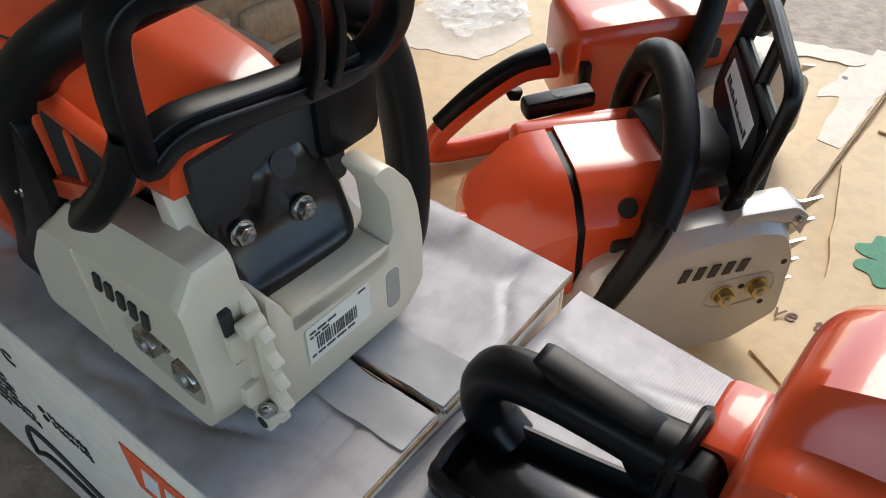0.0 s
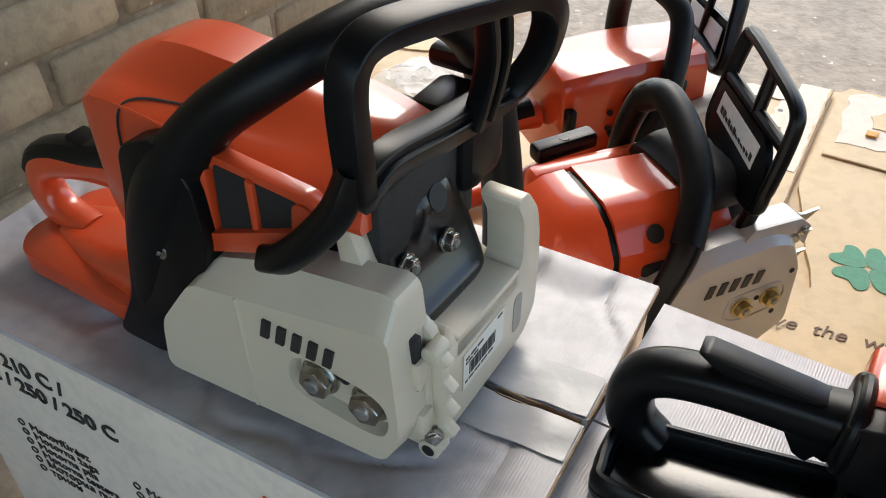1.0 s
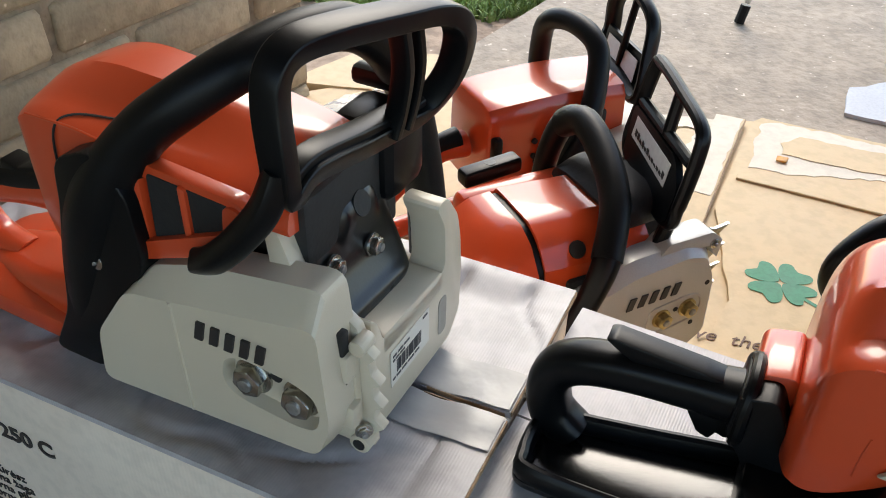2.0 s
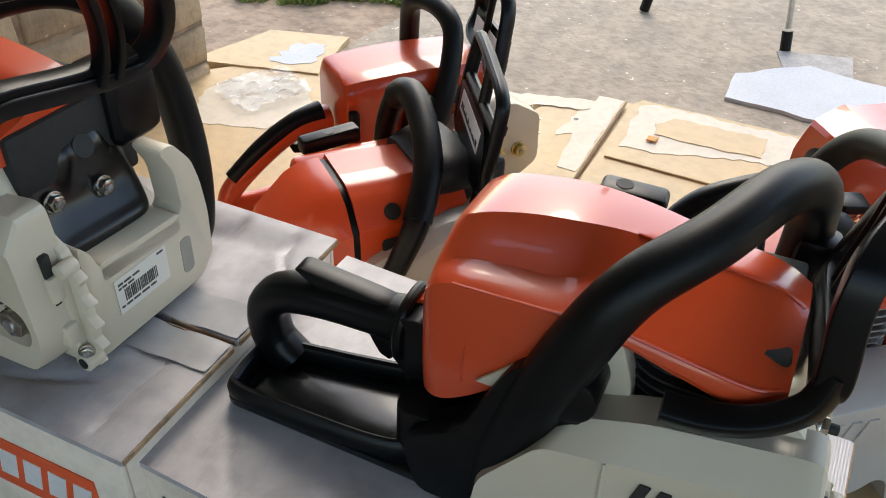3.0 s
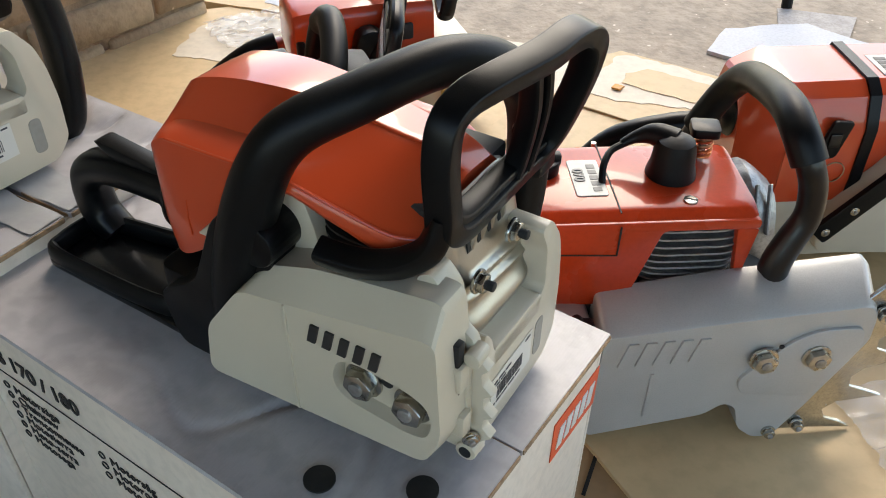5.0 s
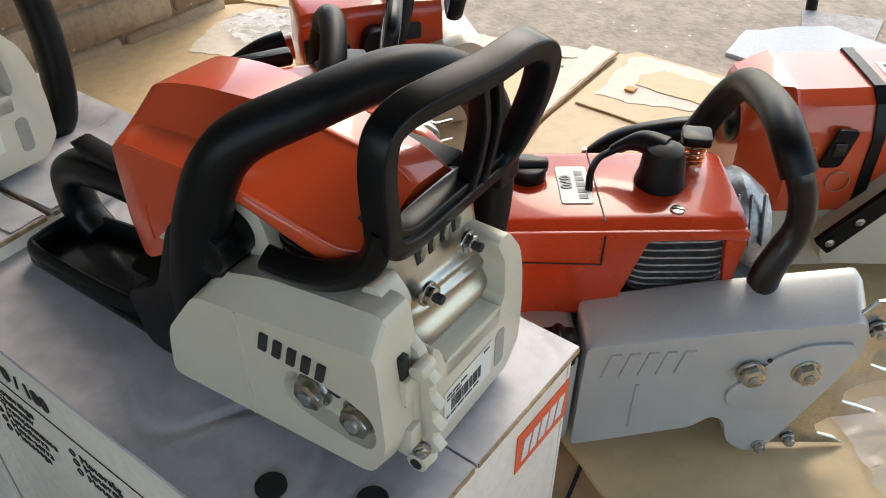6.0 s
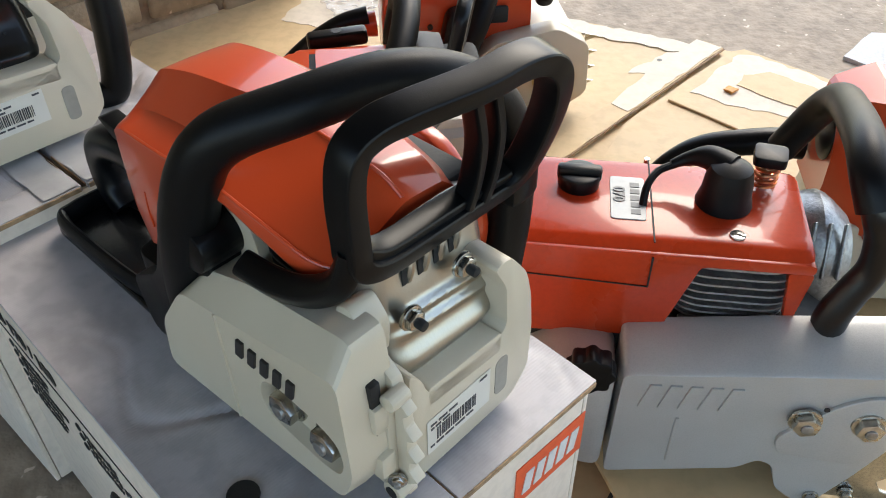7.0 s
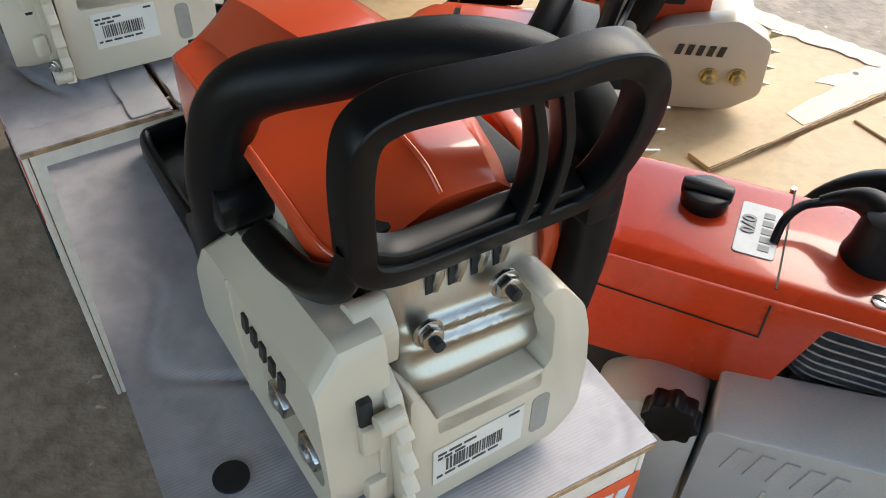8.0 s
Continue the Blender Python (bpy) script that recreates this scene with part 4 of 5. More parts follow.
    part("starter_cover", prism(rounded([(-0.130, 0.020), (-0.010, 0.012), (0.000, 0.100), (-0.030, 0.136), (-0.110, 0.140), (-0.135, 0.090)], 0.015, 4), 0.1285, 0.140, "y", 0.004, 3), ORANGE, s, "orange starter cover")
    part("guard_mount", block(-0.004, 0.018, 0.134, 0.156, 0.112, 0.145, 0.005), BLACK, s)
    return s


SAW_B = saw_b(pose(0.341, 0.205, 0.2455, 0, 0, -32.5))


# ---- saw with the black muffler on the first carton ----
def saw_a(m):
    s = thing("chainsaw", "orange and pale grey chainsaw with orange rear handle and black muffler", "chainsaw", m, "chainsaws")
    cover_small(s).location.z = -0.002
    crankcase(s, 0.133)
    bumper(s, False).location.z = -0.002
    front_shield(s, 0.141, GREY)
    barcode(s, 0.0388, 0.054, 0.098, 0.024, 0.050, 9)
    lean = pose(0.0277, -0.004, -0.0075, 0, -22, 0)
    forms = [(0.079, 0.075, 0.036, 0.0050, 0.0025, -0.06), (0.079, 0.098, 0.034, 0.0120, -0.0030, -0.06), (0.086, 0.126, 0.018, 0.0130, 0.0070, 0.0)]
    mu = part("muffler", moved(pressed(0.038, 0.120, 0.062, 0.142, 0.055, 0.010, 5, forms), lean @ pose(0.0215, 0, 0)), GLOSS_BLACK, s, "black enamelled muffler")
    part("outlet_hole", moved(disc((0.086, 0.1265, 0.0276), 0.0072, 0.0012, "x", 20), lean), DARK, mu)
    for y, z in ((0.0520, 0.0985), (0.0870, 0.0910)):
        nut(mu, pose(0.0095 - (z - 0.0885) * 0.25, y, z, 0, -22, 90), 0.0058, tall=0.0055)
    sec = [(-0.172, [(0.044, 0.085), (0.040, 0.098), (0.040, 0.122), (0.048, 0.134), (0.062, 0.142), (0.096, 0.140), (0.114, 0.120), (0.116, 0.070)]),
           (-0.167, [(0.028, 0.070), (0.024, 0.095), (0.023, 0.150), (0.032, 0.156), (0.054, 0.162), (0.092, 0.160), (0.118, 0.138), (0.122, 0.060)]),
           (-0.150, [(0.022, 0.072), (0.019, 0.100), (0.020, 0.160), (0.034, 0.165), (0.056, 0.174), (0.090, 0.172), (0.120, 0.146), (0.125, 0.055)]),
           (-0.125, [(0.021, 0.084), (0.018, 0.110), (0.019, 0.160), (0.034, 0.165), (0.056, 0.179), (0.090, 0.177), (0.120, 0.148), (0.125, 0.060)]),
           (-0.100, [(0.021, 0.096), (0.018, 0.120), (0.019, 0.157), (0.036, 0.163), (0.058, 0.177), (0.091, 0.175), (0.120, 0.148), (0.125, 0.090)]),
           (-0.080, [(0.021, 0.108), (0.019, 0.126), (0.020, 0.153), (0.039, 0.160), (0.062, 0.173), (0.094, 0.171), (0.120, 0.147), (0.124, 0.100)]),
           (-0.055, [(0.021, 0.124), (0.020, 0.132), (0.022, 0.149), (0.043, 0.157), (0.066, 0.168), (0.098, 0.166), (0.119, 0.145), (0.123, 0.105)]),
           (-0.025, [(0.022, 0.134), (0.021, 0.138), (0.024, 0.147), (0.047, 0.154), (0.070, 0.163), (0.100, 0.160), (0.118, 0.142), (0.122, 0.105)]),
           (0.000, [(0.028, 0.130), (0.027, 0.134), (0.030, 0.143), (0.050, 0.149), (0.072, 0.157), (0.098, 0.154), (0.113, 0.140), (0.116, 0.118)])]
    tc = part("top_cover", skin(sec, 5, 4, 0.82), ORANGE, s, "glossy orange top cover")
    part("crease", tube([(-0.155, 0.0200, 0.159), (-0.125, 0.0190, 0.1602), (-0.100, 0.0190, 0.1572), (-0.084, 0.0200, 0.1535)], 0.0009, 5, 8), ORANGE, tc)
    part("seam", tube([(-0.136, 0.0178, 0.085), (-0.138, 0.0178, 0.130), (-0.134, 0.0184, 0.157), (-0.126, 0.026, 0.1632), (-0.105, 0.033, 0.1628)], 0.0007, 6, 6), DARK, tc, "dark panel joint")
    vent = part("vent", prism(rounded([(-0.076, 0.106), (-0.030, 0.126), (-0.024, 0.146), (-0.074, 0.150)], 0.003, 3), 0.0160, 0.024, "y", 0.0005, 1), DARK, tc, "dark cooling vent")
    part("vent_frame", prism(rounded([(-0.086, 0.096), (-0.028, 0.119), (-0.016, 0.131), (-0.026, 0.1325), (-0.084, 0.108)], 0.003, 3), 0.0115, 0.026, "y", 0.002, 2), ORANGE, vent, "thick orange lip under the vent")
    part("vent_frame", prism(rounded([(-0.082, 0.147), (-0.022, 0.142), (-0.014, 0.146), (-0.022, 0.150), (-0.082, 0.155)], 0.002, 3), 0.0165, 0.026, "y", 0.002, 2), ORANGE, vent)
    part("vent_frame", prism(rounded([(-0.030, 0.122), (-0.018, 0.128), (-0.012, 0.140), (-0.020, 0.147), (-0.027, 0.146)], 0.003, 3), 0.0145, 0.026, "y", 0.002, 2), ORANGE, vent)
    for a, lo in ((-0.083, 0.101), (-0.054, 0.114)):
        part("vent_bar", prism([(a, lo), (a + 0.0055, lo), (a + 0.0055, 0.148), (a, 0.150)], 0.0140, 0.024, "y", 0.002, 2), ORANGE, vent)
    cy = part("cylinder", block(-0.070, 0.004, 0.036, 0.124, 0.085, 0.145, 0.003), DARK, s)
    part("post", prism(rounded([(-0.010, 0.086), (0.018, 0.078), (0.006, 0.098), (-0.006, 0.132), (-0.014, 0.132)], 0.003), 0.026, 0.038, "y", 0.002), GREY, s)
    fr = part("frame", prism(rounded([(-0.172, 0.001), (-0.130, 0.001), (-0.104, 0.040), (-0.078, 0.100), (-0.080, 0.140), (-0.100, 0.160), (-0.126, 0.148), (-0.130, 0.120), (-0.140, 0.085), (-0.150, 0.040)], 0.010), 0.006, 0.030, "y", 0.004, 3), BLACK, s, "black plastic handle frame")
    nut(fr, pose(-0.114, 0.0065, 0.088), 0.0045, name="screw", tall=0.001, label="recessed steel screw")
    rh = part("rear_handle", tube([(-0.246, 0.056, 0.012, 0.0110), (-0.272, 0.056, 0.020, 0.0110), (-0.282, 0.056, 0.036, 0.0105), (-0.276, 0.056, 0.054, 0.0105), (-0.256, 0.057, 0.0640, 0.0105), (-0.220, 0.060, 0.0710, 0.0110), (-0.168, 0.062, 0.0790, 0.015)], 0.011, 7, 18, square=2.8), ORANGE, s, "orange rear handle")
    part("grip", tube([(-0.287, 0.056, 0.048, 0.0088), (-0.276, 0.057, 0.0620, 0.0100), (-0.254, 0.058, 0.0715, 0.0102), (-0.218, 0.060, 0.0790, 0.0105), (-0.168, 0.062, 0.0870, 0.0125)], 0.010, 7, 16, square=2.8), BLACK, rh, "black top grip")
    part("lockout_lever", prism([(-0.243, 0.074), (-0.240, 0.091), (-0.226, 0.088), (-0.200, 0.096), (-0.188, 0.088)], 0.052, 0.068, "y", 0.002), BLACK, rh, "black throttle lockout lever")
    part("hand_plate", prism(rounded([(-0.280, 0.030), (-0.266, 0.014), (-0.150, 0.012), (-0.140, 0.112), (-0.262, 0.100), (-0.280, 0.085)], 0.016, 5), 0.001, 0.016, "z", 0.006, 3), ORANGE, s, "orange hand plate")
    part("hump", loft([(-0.262, 0.040, 0.074, 0.004, 0.019, 3), (-0.230, 0.030, 0.086, 0.004, 0.022, 3), (-0.19, 0.022, 0.098, 0.004, 0.032, 3), (-0.150, 0.016, 0.106, 0.004, 0.044, 3)], power=3), ORANGE, s)
    wrap_handle(s, HANDLE_A)
    hand_guard(s, GUARD_A, FOOT_A, 0.090, 0.158, 0.222)
    part("guard_mount", block(-0.030, 0.012, 0.104, 0.146, 0.104, 0.154, 0.010, 3), BLACK, s, "black guard housing")
    part("pull_grip", block(-0.040, 0.004, 0.146, 0.160, 0.150, 0.162, 0.004), BLACK, s)
    return s


SAW_A = saw_a(pose(-0.0185, 0.396, 0.2605, 0, 0, -35.2))


# ---- large old saw with the silver cover ----
def saw_e(m):
    s = thing("chainsaw", "large orange chainsaw with silver sprocket cover and steel bumper spikes", "chainsaw", m, "chainsaws")
    f0 = [(-0.138, 0.016), (-0.036, 0.038), (-0.020, 0.052), (-0.008, 0.046), (0.000, 0.018), (0.016, 0.004), (0.034, 0.004), (0.054, 0.044), (0.078, 0.100), (0.088, 0.124), (0.086, 0.152), (0.078, 0.162), (-0.030, 0.150), (-0.136, 0.136)]
    f1 = [(-0.138, 0.014), (-0.036, 0.036), (-0.020, 0.050), (-0.008, 0.044), (0.000, 0.016), (0.016, 0.002), (0.035, 0.002), (0.056, 0.044), (0.080, 0.100), (0.090, 0.124), (0.090, 0.170), (0.084, 0.180), (-0.030, 0.167), (-0.138, 0.150)]
    f0, f1 = rounded(f0, 0.006, 4), rounded(f1, 0.005, 4)
    cv = part("sprocket_cover", rings_mesh([[(a, 0.0, b) for a, b in f0], [(a, 0.0014, b) for a, b in [(p[0] * .9 + q[0] * .1, p[1] * .9 + q[1] * .1) for p, q in zip(f0, f1)]], [(a, 0.036, b) for a, b in f1], [(a, 0.046, b) for a, b in f1]]), SILVER, s, "silver painted sprocket cover")
    logo(cv, -0.122, -0.0002, 0.104, 0.074, 0.026, SILVER, 0.0016, 0.06)
    part("rib", block(-0.0915, -0.0885, -0.0016, 0.001, 0.040, 0.094, 0.0007), SILVER, cv)
    part("bulge", prism(rounded([(-0.016, 0.084), (0.020, 0.128), (0.040, 0.140), (0.080, 0.142), (0.080, 0.112), (0.056, 0.060), (-0.010, 0.066)], 0.012, 4), -0.0035, 0.001, "y", 0.0032, 3), SILVER, cv, "raised boss round the nuts")
    nut(cv, pose(0.0, -0.004, 0.110), 0.0105, ZINC)
    nut(cv, pose(0.045, -0.004, 0.111), 0.0105, ZINC)
    part("hole", disc((0.012, 0.124, -0.0042), 0.0022, 0.001, "y", 10), DARK, cv)
    g0 = rounded([(-0.215, 0.050), (-0.170, 0.022), (-0.142, 0.016), (-0.141, 0.138), (-0.185, 0.140), (-0.215, 0.120)], 0.012, 4)
    gd = part("rear_guard", prism(g0, 0.003, 0.046, "y", 0.003), SILVER, s, "silver rear cover plate")
    star = [((0.0175 + 0.0016 * math.cos(8 * t * math.pi / 24)) * math.cos(t * math.pi / 24) - 0.161, (0.0175 + 0.0016 * math.cos(8 * t * math.pi / 24)) * math.sin(t * math.pi / 24) + 0.142) for t in range(48)]
    part("star_knob", prism(star, -0.010, 0.006, "y", 0.002), BLACK, gd, "black lobed plastic knob")
    # spiked steel plate
    sp = [(0.020, 0.006), (0.072, 0.006), (0.112, 0.004), (0.100, 0.012), (0.084, 0.018), (0.078, 0.030), (0.088, 0.040), (0.128, 0.046), (0.110, 0.054), (0.094, 0.060), (0.092, 0.072), (0.100, 0.082), (0.140, 0.096), (0.118, 0.100), (0.104, 0.106), (0.102, 0.118),
          (0.110, 0.128), (0.146, 0.146), (0.122, 0.146), (0.106, 0.150), (0.100, 0.160), (0.110, 0.172), (0.140, 0.186), (0.088, 0.178), (0.072, 0.158), (0.086, 0.136), (0.078, 0.096), (0.050, 0.030)]
    spk = part("bumper_spike", prism(sp, 0.006, 0.010, "y", 0.0006, 1), STEEL, s, "bright steel bumper spikes")
    for x, z in ((0.030, 0.012), (0.058, 0.014)):
        nut(spk, pose(x, 0.004 if x > 0.05 else -0.001, z), 0.0055, STEEL, tall=0.006)
    nut(spk, pose(0.094, 0.004, 0.150), 0.0070, STEEL, tall=0.007)
    part("rivet", disc((0.086, 0.138, 0.004), 0.0045, 0.002, "y", 14), STEEL, spk)
    # orange shroud: sloping sides over a flat top
    base = rounded([(-0.240, 0.044), (-0.012, 0.044), (-0.010, 0.150), (-0.240, 0.150)], 0.010, 3)
    top = rounded([(-0.236, 0.050), (-0.014, 0.050), (-0.012, 0.145), (-0.236, 0.145)], 0.010, 3)
    sh = part("shroud", rings_mesh([[(a, b, 0.218) for a, b in base], [(a, b, 0.2285) for a, b in base], [(a, b, 0.2338) for a, b in top], [(a, b, 0.2350) for a, b in [((p[0] + 0.12) * .97 - .12, (p[1] - .097) * .95 + .097) for p in top]]]), ORANGE_PAINT, s, "glossy orange painted shroud")
    part("side_panel", prism(rounded([(-0.240, 0.140), (-0.150, 0.144), (-0.112, 0.146), (-0.090, 0.2195), (-0.012, 0.2200), (-0.012, 0.2285), (-0.240, 0.2285)], 0.004, 3), 0.0415, 0.050, "y", 0.0015), ORANGE_PAINT, sh, "orange painted side panel")
    part("side_panel", prism([(-0.240, 0.10), (-0.123, 0.148), (-0.123, 0.20), (-0.240, 0.22)], 0.048, 0.056, "y", 0.001), ORANGE_PAINT, sh)
    part("corner_leg", prism(rounded([(-0.028, 0.216), (-0.010, 0.216), (-0.016, 0.165), (-0.020, 0.160)], 0.003), 0.046, 0.054, "y", 0.001), ORANGE_PAINT, sh)
    part("seam", block(-0.1258, -0.1246, 0.040, 0.0412, 0.197, 0.226, 0.0), DARK, sh, "dark panel joint")
    part("seam", tube([(-0.1252, 0.0408, 0.197), (-0.170, 0.0408, 0.199), (-0.236, 0.0408, 0.202)], 0.0006, 4, 6), DARK, sh)
    part("seam", block(-0.1258, -0.1246, 0.047, 0.148, 0.2345, 0.2354, 0.0), DARK, sh)
    cap = part("filler_cap", disc((-0.180, 0.110, 0.234), 0.016, 0.013, "z", 28, 0.003), BLACK, s, "black filler cap")
    part("grip_bar", block(-0.197, -0.163, 0.105, 0.115, 0.240, 0.252, 0.003), BLACK, cap)
    lb = part("name_plate", prism(rounded([(-0.156, 0.070), (-0.130, 0.070), (-0.130, 0.122), (-0.156, 0.122)], 0.003), 0.2350, 0.2360, "z", 0.0003, 1), LABEL_SILVER, s, "silver name plate")
    text_part("070", 0.0120, pose(-0.1535, 0.108, 0.2364, 0, 0, -90), shader("grey_ink", (0.16, 0.17, 0.17), 0.5), lb, bold=0.0004)
    for k in range(5):
        part("mark", block(-0.1410, -0.1340, 0.076 + 0.0082 * k, 0.0815 + 0.0082 * k, 0.2360, 0.2364, 0.0), bpy.data.materials["grey_ink"], lb)
    bt = part("plug_boot", rings_mesh([[( -0.072 + r * math.cos(t * math.pi / 12), 0.100 + r * math.sin(t * math.pi / 12), z) for t in range(24)] for r, z in ((0.0205, 0.233), (0.0210, 0.236), (0.0185, 0.246), (0.0175, 0.258), (0.0150, 0.267), (0.006, 0.2715))]), RUBBER, s, "black rubber spark plug boot")
    part("boot_neck", tube([(-0.072, 0.104, 0.262, 0.0125), (-0.086, 0.114, 0.2645, 0.0095), (-0.100, 0.118, 0.260, 0.0055), (-0.112, 0.116, 0.255, 0.0036)], 0.008, 6, 14), RUBBER, bt)
    part("cable", tube([(-0.110, 0.116, 0.255), (-0.122, 0.110, 0.252), (-0.130, 0.098, 0.246), (-0.132, 0.088, 0.235)], 0.0030, 6, 10), RUBBER, bt, "black ignition cable")
    kn = part("decompression_knob", prism(rounded([(-0.054, 0.116), (-0.030, 0.112), (-0.026, 0.134), (-0.050, 0.138)], 0.005, 4), 0.258, 0.266, "z", 0.002), BLACK, s, "square black knob on a spring")
    part("spring", tube([(-0.040 + 0.0085 * math.cos(t * 0.9), 0.125 + 0.0085 * math.sin(t * 0.9), 0.2355 + 0.0007 * t) for t in range(32)], 0.0014, 3, 6), COPPER, kn, "copper coloured spring")
    part("stem", disc((-0.040, 0.125, 0.234), 0.004, 0.026, "z", 12), STEEL, kn)
    scr = part("screw", disc((-0.066, 0.061, 0.2345), 0.0058, 0.0018, "z", 18, 0.0006), STEEL, s, "slotted steel screw")
    part("slot", moved(block(-0.0055, 0.0055, -0.0007, 0.0007, 0.2360, 0.2366, 0.0), pose(-0.066, 0.061, 0, 0, 0, -20)), DARK, scr)
    part("filler_plug", disc((-0.126, 0.150, 0.218), 0.0022, 0.010, "z", 12), STEEL, s)
    cy = part("cylinder", block(-0.100, -0.018, 0.060, 0.140, 0.10, 0.214, 0.004), DARK, s, "finned aluminium cylinder")
    fins(cy, -0.102, -0.018, 0.052, 0.140, 0.152, 0.218, 9, FIN)
    part("flange", block(-0.095, -0.040, 0.050, 0.120, 0.138, 0.147, 0.002), FIN, cy)
    part("crankcase", prism(rounded([(-0.230, 0.03), (0.05, 0.010), (0.07, 0.10), (0.0, 0.145), (-0.23, 0.145)], 0.01), 0.046, 0.150, "y", 0.004), DARK, s, "dark metal crankcase")
    st = part("starter_housing", loft([(-0.008, 0.12, 0.19, 0.04, 0.185, 2.5), (0.018, 0.108, 0.20, 0.03, 0.198, 2.5), (0.044, 0.112, 0.19, 0.04, 0.18, 2.5)], 4, 28), FIN, s, "cast aluminium housing")
    for k in range(4):
        part("rib", prism([(0.112, 0.150), (0.130, 0.192), (0.126, 0.196), (0.107, 0.152)], -0.004 + 0.012 * k, -0.001 + 0.012 * k, "x", 0.0008, 1), FIN, st)
    grip = [(0.014, 0.048, 0.270), (0.008, 0.062, 0.287), (0.010, 0.095, 0.292), (0.020, 0.160, 0.276), (0.027, 0.212, 0.256), (0.022, 0.240, 0.226), (0.006, 0.252, 0.180)]
    for ob in (sh, cap, lb, bt, kn, scr):
        ob.location.z = -0.007
    hd = part("handle", tube([(0.008, 0.040, 0.160, 0.0130), (0.010, 0.041, 0.180, 0.0125), (0.017, 0.043, 0.200, 0.0118), (0.025, 0.045, 0.222, 0.0112), (0.0225, 0.046, 0.248, 0.011), (*grip[0], 0.011)] + [(*g, 0.0108) for g in grip[1:]] + [(-0.01, 0.252, 0.10, 0.0108)], 0.011, 8, 18), GLOSS_BLACK, s, "black enamelled tube handle")
    part("grip", tube(grip, 0.0142, 8, 18), RUBBER, hd, "black rubber grip")
    return s


SAW_E = saw_e(pose(0.646, 0.408, 0.0035, 0, 0, 2.5))


# ---- saw behind the cartons, with the printed hand guard ----
def saw_c(m):
    s = thing("chainsaw", "orange chainsaw with silver grey sprocket cover and black guard on cardboard", "chainsaw", m, "chainsaws")
    f0 = [(-0.140, 0.055), (-0.098, 0.008), (0.018, 0.012), (0.060, 0.042), (0.056, 0.110), (0.042, 0.140), (0.020, 0.146), (-0.040, 0.140), (-0.115, 0.112)]
    f1 = [(-0.142, 0.055), (-0.100, 0.004), (0.020, 0.008), (0.064, 0.040), (0.060, 0.112), (0.048, 0.146), (0.022, 0.156), (-0.040, 0.152), (-0.118, 0.122)]
    f0, f1 = rounded(f0, 0.008, 4), rounded(f1, 0.008, 4)
    cv = part("sprocket_cover", rings_mesh([[(a, 0.0, b) for a, b in f0], [(a, 0.001, b) for a, b in [(p[0] * .9 + q[0] * .1, p[1] * .9 + q[1] * .1) for p, q in zip(f0, f1)]], [(a, 0.012, b) for a, b in f1], [(a, 0.032, b) for a, b in f1]]), SILVER, s, "silver grey sprocket cover")
    logo(cv, -0.046, -0.0004, 0.103, 0.064, 0.014, INK, 0.001, 0.05)
    rim = tube([(-0.016, 0, 0.070), (-0.014, 0, 0.090), (0.0, 0, 0.095), (0.034, 0, 0.098), (0.046, 0, 0.088), (0.044, 0, 0.072), (0.030, 0, 0.065), (0.0, 0, 0.062)], 0.0013, 5, 8, True)
    part("recess_rim", rim, SILVER, cv)
    nut(cv, pose(0.0, -0.0006, 0.079), 0.0088, BRASS, label="yellow zinc nut")
    nut(cv, pose(0.0302, -0.0006, 0.083), 0.0088, BRASS, label="yellow zinc nut")
    for x, z in ((0.016, 0.085), (0.049, 0.108), (0.040, 0.060)):
        part("hole", disc((x, z, -0.0006), 0.0028, 0.001, "y", 12), DARK, cv)
    tp = part("cover_hinge", prism(rounded([(-0.010, 0.150), (0.050, 0.146), (0.062, 0.128), (0.064, 0.150), (0.050, 0.162), (0.0, 0.162)], 0.004), 0.008, 0.034, "y", 0.002), SILVER, s)
    nut(tp, pose(0.054, 0.0075, 0.148), 0.0045, STEEL, name="screw", tall=0.002, label="steel screw")
    for k in range(5):
        z = 0.150 - 0.024 * k
        part("tooth", prism([(0.056, z - 0.006), (0.062, z - 0.010), (0.082, z + 0.006), (0.064, z + 0.004), (0.058, z + 0.006)], 0.020, 0.0235, "y", 0.0005, 1), STEEL, s, "steel bumper tooth")
    part("crankcase", prism(rounded([(-0.16, 0.004), (0.045, 0.006), (0.05, 0.10), (0.0, 0.14), (-0.10, 0.13), (-0.16, 0.08)], 0.01), 0.032, 0.14, "y", 0.004), GREY, s, "grey crankcase")
    part("muffler", block(-0.004, 0.050, 0.050, 0.125, 0.120, 0.186, 0.008, 3), DARK, s, "black muffler")
    rear = [(-0.204, [(0.052, 0.088), (0.046, 0.098), (0.050, 0.114), (0.066, 0.126), (0.084, 0.132), (0.116, 0.132), (0.132, 0.116), (0.136, 0.080)]),
            (-0.195, [(0.030, 0.084), (0.028, 0.098), (0.034, 0.126), (0.056, 0.142), (0.074, 0.149), (0.122, 0.149), (0.144, 0.128), (0.146, 0.065)]),
            (-0.166, [(0.022, 0.082), (0.022, 0.104), (0.030, 0.138), (0.054, 0.167), (0.072, 0.176), (0.124, 0.176), (0.148, 0.145), (0.150, 0.065)]),
            (-0.150, [(0.022, 0.084), (0.022, 0.108), (0.028, 0.146), (0.046, 0.173), (0.066, 0.184), (0.124, 0.184), (0.148, 0.152), (0.150, 0.068)]),
            (-0.129, [(0.022, 0.088), (0.022, 0.110), (0.026, 0.152), (0.044, 0.175), (0.064, 0.185), (0.124, 0.185), (0.148, 0.155), (0.150, 0.070)])]
